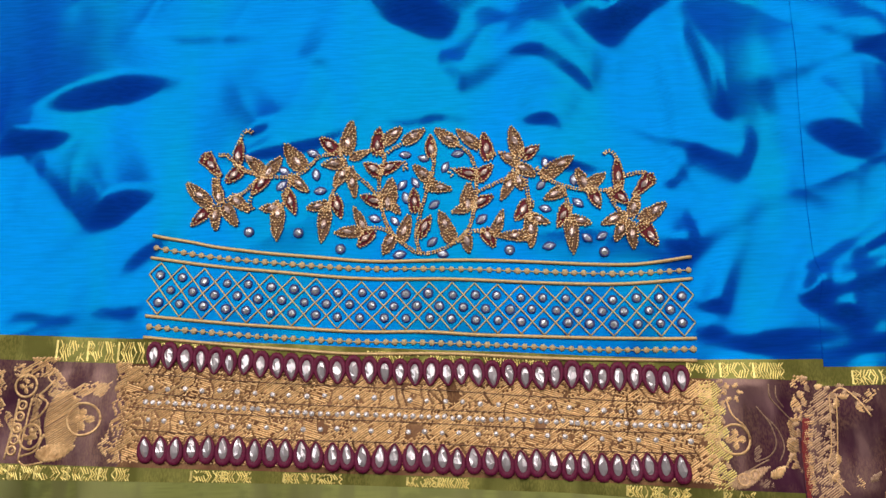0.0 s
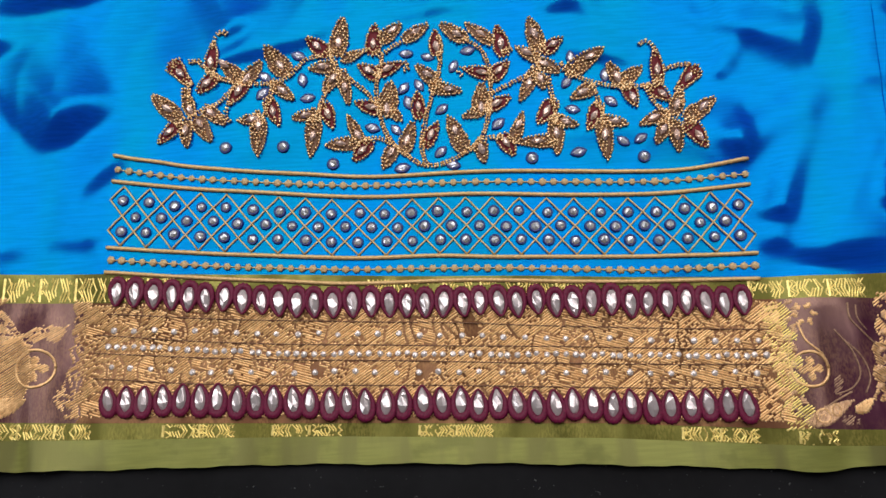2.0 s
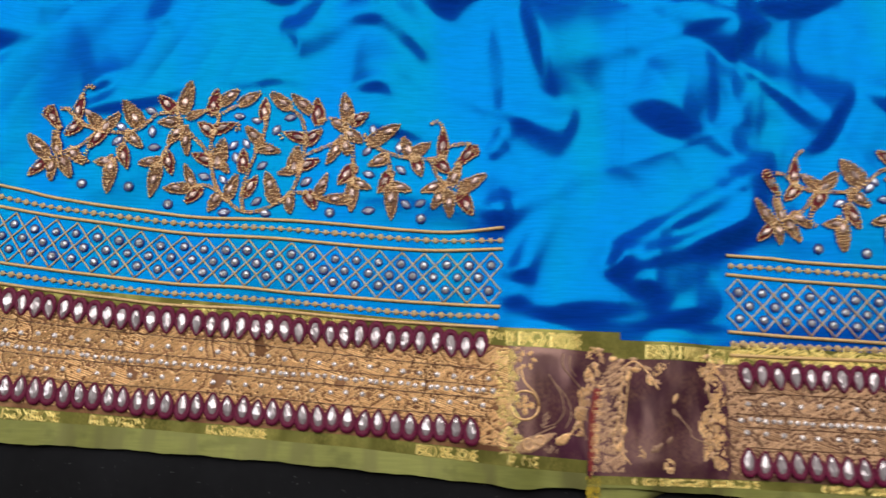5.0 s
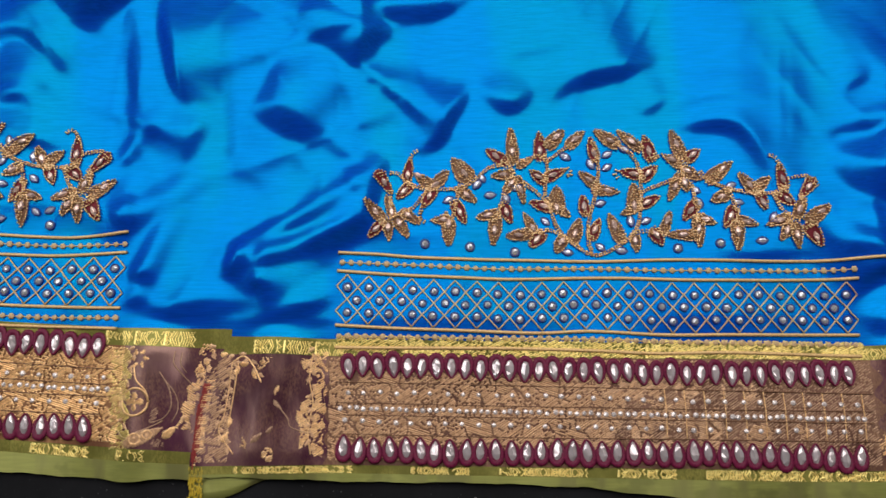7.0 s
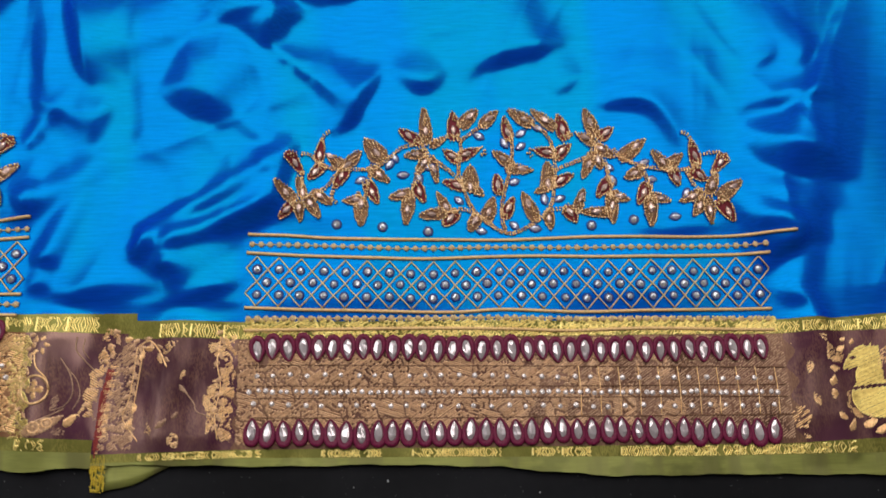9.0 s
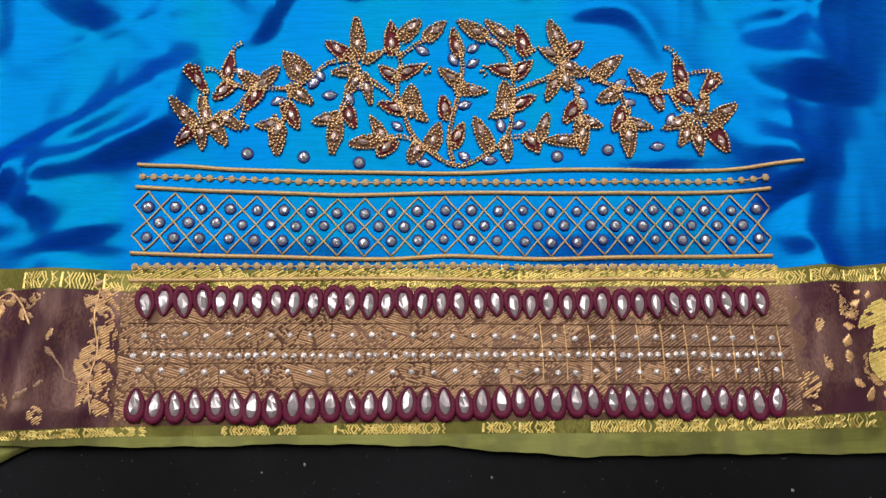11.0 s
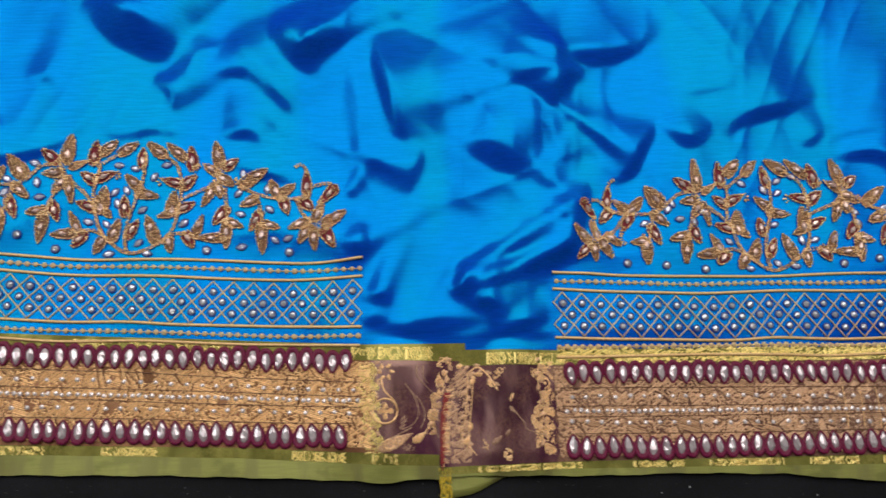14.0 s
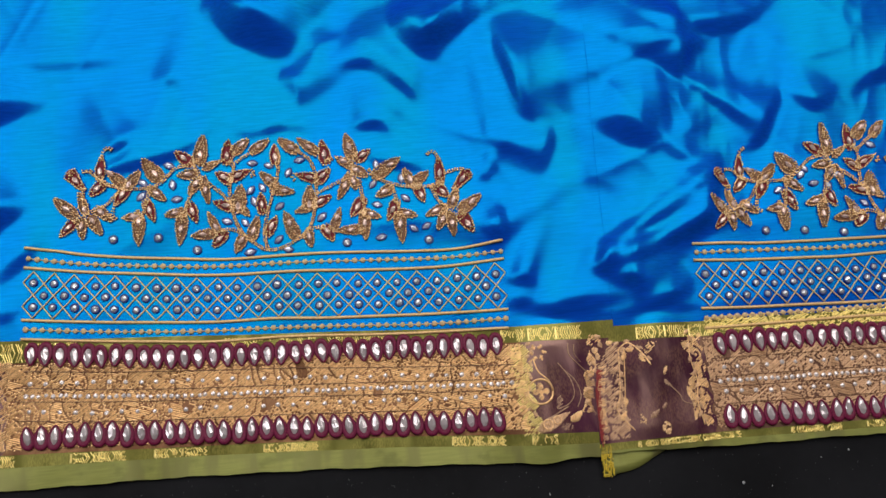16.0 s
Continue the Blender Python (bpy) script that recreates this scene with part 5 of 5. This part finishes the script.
def sparse(threshold):
    return lambda x, y: scrolls(x, y) and noise.noise(Vector((x * 85, y * 60, 9))) > threshold


# scattered gold glints, fixed as thread, on the bare purple silk between the gold columns
weft("gold_glint_weft", a, sparse(0.22), -0.327, -0.255, low_of(a, 0.002), high_of(a, 0.002), 33, 0.0010, 0.0008, ZARI_COPPER, "sparse gold glints", 0.0004)
weft("gold_glint_weft", a, sparse(0.40), 0.112, 0.160, low_of(a, 0.002), high_of(a, 0.002), 33, 0.0010, 0.0007, ZARI_DULL, "sparse gold glints", 0.0003)
weft("gold_glint_weft", b, sparse(0.34), 0.188, 0.240, low_of(b, 0.002), high_of(b, 0.002), 33, 0.0010, 0.0008, ZARI_COPPER, "sparse gold glints", 0.0004)
weft("gold_glint_weft", b, sparse(0.30), 0.596, 0.72, low_of(b, 0.002), high_of(b, 0.002), 33, 0.0010, 0.0008, ZARI_COPPER, "sparse gold glints", 0.0004)

# far end of the first panel: beaded column, wheels, scrolls and a twilled body
scroll(a, 1.8, (-312.4, 88), (-314.8, 70.3), (-317.9, 52))
scroll(a, 1.8, (-304.1, 88), (-306.5, 70.1), (-308.8, 51))
scroll(a, 1.6, (-308.8, 51), (-303.5, 48), (-291.5, 49.5))
rosette(a, -308.5, 95.6, 6.6)
rosette(a, -302, 64.7, 7.4)
for cx, cy in ((-309.9, 84), (-310.8, 77.2), (-311.8, 70.2), (-312.7, 63.3), (-313.8, 57)):
    rosette(a, cx, cy, 2.5)
rosette(a, -270.4, 74.3, 9.6)
scroll(a, 1.9, (-290.6, 99), (-295.8, 92.7), (-299.4, 89.3), (-292.6, 84.4), (-297.3, 77), (-303.7, 73.8))
scroll(a, 1.4, (-291.5, 106), (-295.5, 101), (-291, 96))
scroll(a, 1.9, (-307.5, 53.4), (-297.1, 56.6), (-292.5, 66.2))
paisley(a, -284.5, 55.5, 26, 11, 14)
figure(a, lambda x, y: ((x + 0.2825) / 0.011) ** 2 + ((y - 0.073) / 0.019) ** 2 < 1, -282.5, 73, 20, 33, label="slant-twilled gold body")
figure(a, block(-300.5, 107, 19, 13, 0.6), -300.5, 107, 12, 33)
figure(a, block(-328.5, 78, 13, 56), -328.5, 78, 30, 33, label="woven gold column")
figure(a, block(-347.5, 78, 11, 50), -347.5, 78, 30, -33, label="woven gold column")
figure(a, block(-250, 79, 9, 62, 0.04), -250, 79, 33, 28, label="woven gold column")

# lap of the two panels: gold columns beside bare purple silk, and a faint bird's scrolls
figure(a, block(109.5, 55, 14, 64, -0.05), 109.5, 55, 34, 33, ZARI_BRIGHT, "broad woven gold column")
for k in range(6):
    paisley(a, 121.5 + 4.6 * math.cos(k * 1.047), 79.5 + 4.6 * math.sin(k * 1.047), 4.8, 3.4, 60 * k)
rosette(a, 120.5, 52, 8.6)
scroll(a, 1.5, (118, 75), (120.5, 66), (127, 59), (129.5, 52))
scroll(a, 1.4, (117, 75), (113, 66), (111, 55), (112, 46))
scroll(a, 1.2, (144, 84), (144, 76), (150, 68.5), (156, 61), (155, 51), thread_=ZARI_DULL)
scroll(a, 1.0, (148.5, 83), (148, 76), (152, 70), thread_=ZARI_DULL)
scroll(a, 1.1, (135, 71), (142, 60), (144, 49), (139.5, 42), (131, 39), thread_=ZARI_DULL)
scroll(a, 1.0, (138.5, 66), (146, 57), (148.5, 47), (145, 39), thread_=ZARI_DULL)
scroll(a, 1.3, (102, 41), (110, 34.5), (116, 29.5), (126, 34), (139, 40), thread_=ZARI_DULL)
paisley(a, 127.5, 30.5, 29, 9, 24, ZARI_SOFT)
rosette(a, 122.5, 29, 3.2)
rosette(a, 129.5, 31.5, 2.6)
paisley(a, 144, 33, 12, 6, 40)
figure(a, block(162.5, 76, 9, 26, 0.13), 162.5, 76, 16, 33, label="woven gold column at the lap")
figure(a, block(154.5, 49, 7, 30, 0.2), 154.5, 49, 17, -33, label="woven gold column at the lap")
scroll(b, 1.2, (180.5, 77), (179, 59), (177, 44), (174, 33), (184, 19))
sprigs(b, 15, 6.5, 3.4, (181, 80), (179, 59), (177, 44), (174, 33), (184, 19))
sprigs(b, 6, 6, 3.2, (183, 78), (188, 80.5), (195, 74), (201, 63))
sprigs(b, 14, 6.5, 3.4, (233, 84), (232, 66), (234.5, 50), (232, 34), (234, 16))
sprigs(a, 12, 6.5, 3.6, (168, 86), (161.5, 66), (155.5, 48), (153, 32))
sprigs(a, 12, 6, 3.2, (117, 86), (114, 70), (112, 52), (114, 32))
scroll(b, 1.5, (181, 77), (188, 80.5), (195, 74), (201, 63))
scroll(b, 1.2, (184.5, 76), (183, 62), (181, 46), (179.5, 36))
for cx, cy, l_, w_, r_ in ((184, 72, 8, 4, 80), (189, 75.5, 7, 4, 10), (196, 68, 7, 3.5, -60), (180.5, 40, 8, 4, 95), (178, 30, 9, 4.5, 60), (175, 82, 6, 4, 20)):
    paisley(b, cx, cy, l_, w_, r_)
scroll(b, 1.1, (209, 52), (218, 41), (221, 35), (236, 30), thread_=ZARI_DULL)
paisley(b, 211.5, 49, 9, 3.2, -45, ZARI_DULL)
paisley(b, 199, 29, 10, 4, 40, ZARI_DULL)
paisley(b, 207, 34, 7, 3, 55, ZARI_DULL)
figure(b, block(237.5, 50, 8, 66, 0.02), 237.5, 50, 35, 33, label="woven gold column")
scroll(b, 1.2, (232.5, 82), (231, 66), (233.5, 50), (231, 34), (233, 18))

# gold sheen that shifts with the view, fixed here as soft copper thread
weft("edge_brocade", b, lambda x, y: scrolls(x, y) and x > float(seam(y)) + 0.002 and x < 0.181 + 0.004 * noise.noise(Vector((x * 60, y * 90, 2))), 0.156, 0.186, low_of(b, 0.002), high_of(b, 0.002), 33, 0.00122, 0.0009, ZARI_SOFT, "soft copper weft beside the raw edge", 0.0005)

# far end of the second panel: a twilled gold bird with scrolls
def crest(x, y):
    """A maned head on an arched neck over a round breast, with a gap for the collar and the eye."""
    x, y = x * 1000, y * 1000
    if abs(y - 37.6 - 0.09 * (x - 640)) < 0.9 and (x * 1.7) % 4 > 1.2 or math.hypot((x - 636) / 1.8, y - 56.6) < 0.9:
        return False
    breast = ((x - 647) / 17.0) ** 2 + ((y - 31) / 13.0) ** 2 < 1
    c, s_ = math.cos(0.60), math.sin(0.60)
    hu, hw = (x - 637.5) * c + (y - 56) * s_, -(x - 637.5) * s_ + (y - 56) * c
    head = (hu / 12.5) ** 2 + (hw / (3.0 + 0.13 * (hu + 12.5))) ** 2 < 1
    neck = 38 < y < 64 and 635 + min(6, 0.05 * (y - 43) ** 2) < x < 655
    ear = 60 < y < 67 and abs(x - 648 - 0.25 * (y - 60)) < (67.5 - y) * 0.35
    return breast or head or neck or ear


figure(b, crest, 646, 40, 27, 20, ZARI_BRIGHT, "twilled gold crested beast", 0.0010)
for cx, cy, l_, w_, r_ in ((628.5, 62.5, 8, 4.5, 35), (624, 56, 8, 4.5, 20), (621, 49.5, 8, 4.5, 5), (618.5, 42, 8, 5, 70), (618, 34.5, 8, 4.5, 100), (633, 21, 11, 5, -35), (628, 14.5, 10, 5, 60), (641, 15, 12, 5.5, 25),
                           (648, 11.5, 12, 5, 35), (622, 19.5, 8, 4, -30), (637, 67, 6, 3.2, 70), (631, 68.5, 6, 3, 30)):
    paisley(b, cx, cy, l_, w_, r_)
figure(b, block(596, 20, 10, 14), 596, 20, 9, 33)

# couched lines that part the brocade into rows
for panel, pts in ((a, ((-235, 101), (-176, 95), (-108, 89.6), (-53, 86), (0, 81), (104, 73))), (a, ((-241, 68), (-191, 62.5), (-136, 58.5), (-54, 54), (24, 48.5), (98, 44.5))),
                   (a, ((-241, 90.5), (-191, 84.5), (-135, 79.5), (-67, 75), (0, 70.5), (103, 63))), (a, ((-241, 81), (-191, 76), (-135, 71.5), (-67, 67), (0, 62), (103, 55.5))),
                   (b, ((248, 63.5), (355, 60), (470, 56), (590, 52))), (b, ((250, 31), (355, 27.5), (469, 25), (592, 22))),
                   (b, ((248, 50.5), (355, 47), (470, 43.8), (590, 41))), (b, ((248, 42.8), (355, 39.8), (470, 36.8), (590, 33.5)))):
    part("couched_line", tube(panel, pts, 0.0004, 200, 0.0011, 5, 0.25), FILL_GOLD, panel.thing, "thin couched gold line")
for k in range(11):
    cx = 458 + 12.6 * k
    part("upright_stitch", tube(b, ((cx, 56.5 - 0.034 * (cx - 458)), (cx + 0.4, 42 - 0.034 * (cx - 458)), (cx - 0.3, 26 - 0.026 * (cx - 458))), 0.00045, 22, 0.0010, 5, 0.4), ZARI_COPPER, b.thing, "upright gold running stitch")

# ---- raw edge and turned corner at the lap ----
figure(b, lambda x, y: 0.012 < y < 0.066 and float(seam(y)) + 0.001 < x < float(seam(y)) + 0.0075 and noise.noise(Vector((x * 90, y * 420, 6))) > 0.0, 163, 39, 27, 4, ZARI_COPPER, "loose copper weft at the raw edge", 0.0012)
figure(b, lambda x, y: 0.014 < y < 0.064 and float(seam(y)) + 0.0004 < x < float(seam(y)) + 0.0045 + 0.002 * noise.noise(Vector((x * 300, y * 300, 4))), 162, 39, 26, 68, RED_EDGE, "frayed red edge threads", 0.0009)
part("raw_edge", tube(b, ((160.4, 50), (160, 42), (159.6, 22), (159.4, 10)), 0.00045, 70, 0.0006, 6, 0.3), RED_EDGE, b.thing, "frayed red raw edge")


def turned_corner():
    """The pointed corner of the first panel's hem that shows beneath the lap."""
    bm = bmesh.new()
    n = 14
    rows = []
    for k in range(n + 1):
        t = k / n
        x = 0.1575 + 0.046 * t
        lo_y = -0.0105 + 0.0135 * t ** 1.6 + 0.0006 * math.sin(9 * t)
        row = []
        for j in range(5):
            y = lo_y + (0.0125 - lo_y) * j / 4
            row.append(bm.verts.new((x + 0.0012 * (1 - j / 4) * (1 - t), y, 0.0004 + 0.0004 * math.sin(5 * t + j) ** 2)))
        rows.append(row)
    for k in range(n):
        for j in range(4):
            bm.faces.new((rows[k][j], rows[k + 1][j], rows[k + 1][j + 1], rows[k][j + 1]))
    ob = part("turned_corner", bm, OLIVE_SILK, a.thing, "turned-out olive hem corner")
    mod = ob.modifiers.new("thickness", "SOLIDIFY")
    mod.thickness, mod.offset = 0.0005, 1.0


turned_corner()
weft("yellow_fray", a, lambda x, y: noise.noise(Vector((x * 900, y * 500, 1))) > -0.3, 0.1572, 0.1655, lambda x: -0.0105 + 0 * x, lambda x: 0.012 + 0 * x, 84, 0.0008, 0.0008, YELLOW_FRAY, "frayed yellow edge threads", 0.0008, kind="")


# ---- lint on the floor ----
def lint():
    verts, faces = [], []
    spots = [(256, -24), (276, -28), (315, -12.6), (336, -9.6), (141, -30), (156, -28), (206, -37), (429, -19.5), (582, -32), (509, -44), (622, -38), (119, -17.6)]
    spots = [(x / 1000, y / 1000, random.uniform(0.0006, 0.0012)) for x, y in spots]
    spots += [(random.uniform(-0.3, 0.75), random.uniform(-0.16, -0.022), random.uniform(0.0002, 0.0005)) for _ in range(70)]
    for x, y, r in spots:
        k, n = len(verts), random.randint(4, 6)
        st, turn = random.uniform(0.35, 1.0), random.uniform(0, 3.1)
        for i in range(n):
            u, w = r * math.cos(6.283 * i / n) * random.uniform(0.7, 1.2), r * st * math.sin(6.283 * i / n)
            verts.append((x + u * math.cos(turn) - w * math.sin(turn), y + u * math.sin(turn) + w * math.cos(turn), -0.0010))
        verts.append((x, y, -0.0004))
        faces += [(k + i, k + (i + 1) % n, k + n) for i in range(n)]
    data = bpy.data.meshes.new("lint")
    data.from_pydata(verts, [], faces)
    data.materials.append(LINT)
    tagged(new("lint", data), "scattered white lint flecks on the black floor", "lint", kind="stuff")


lint()
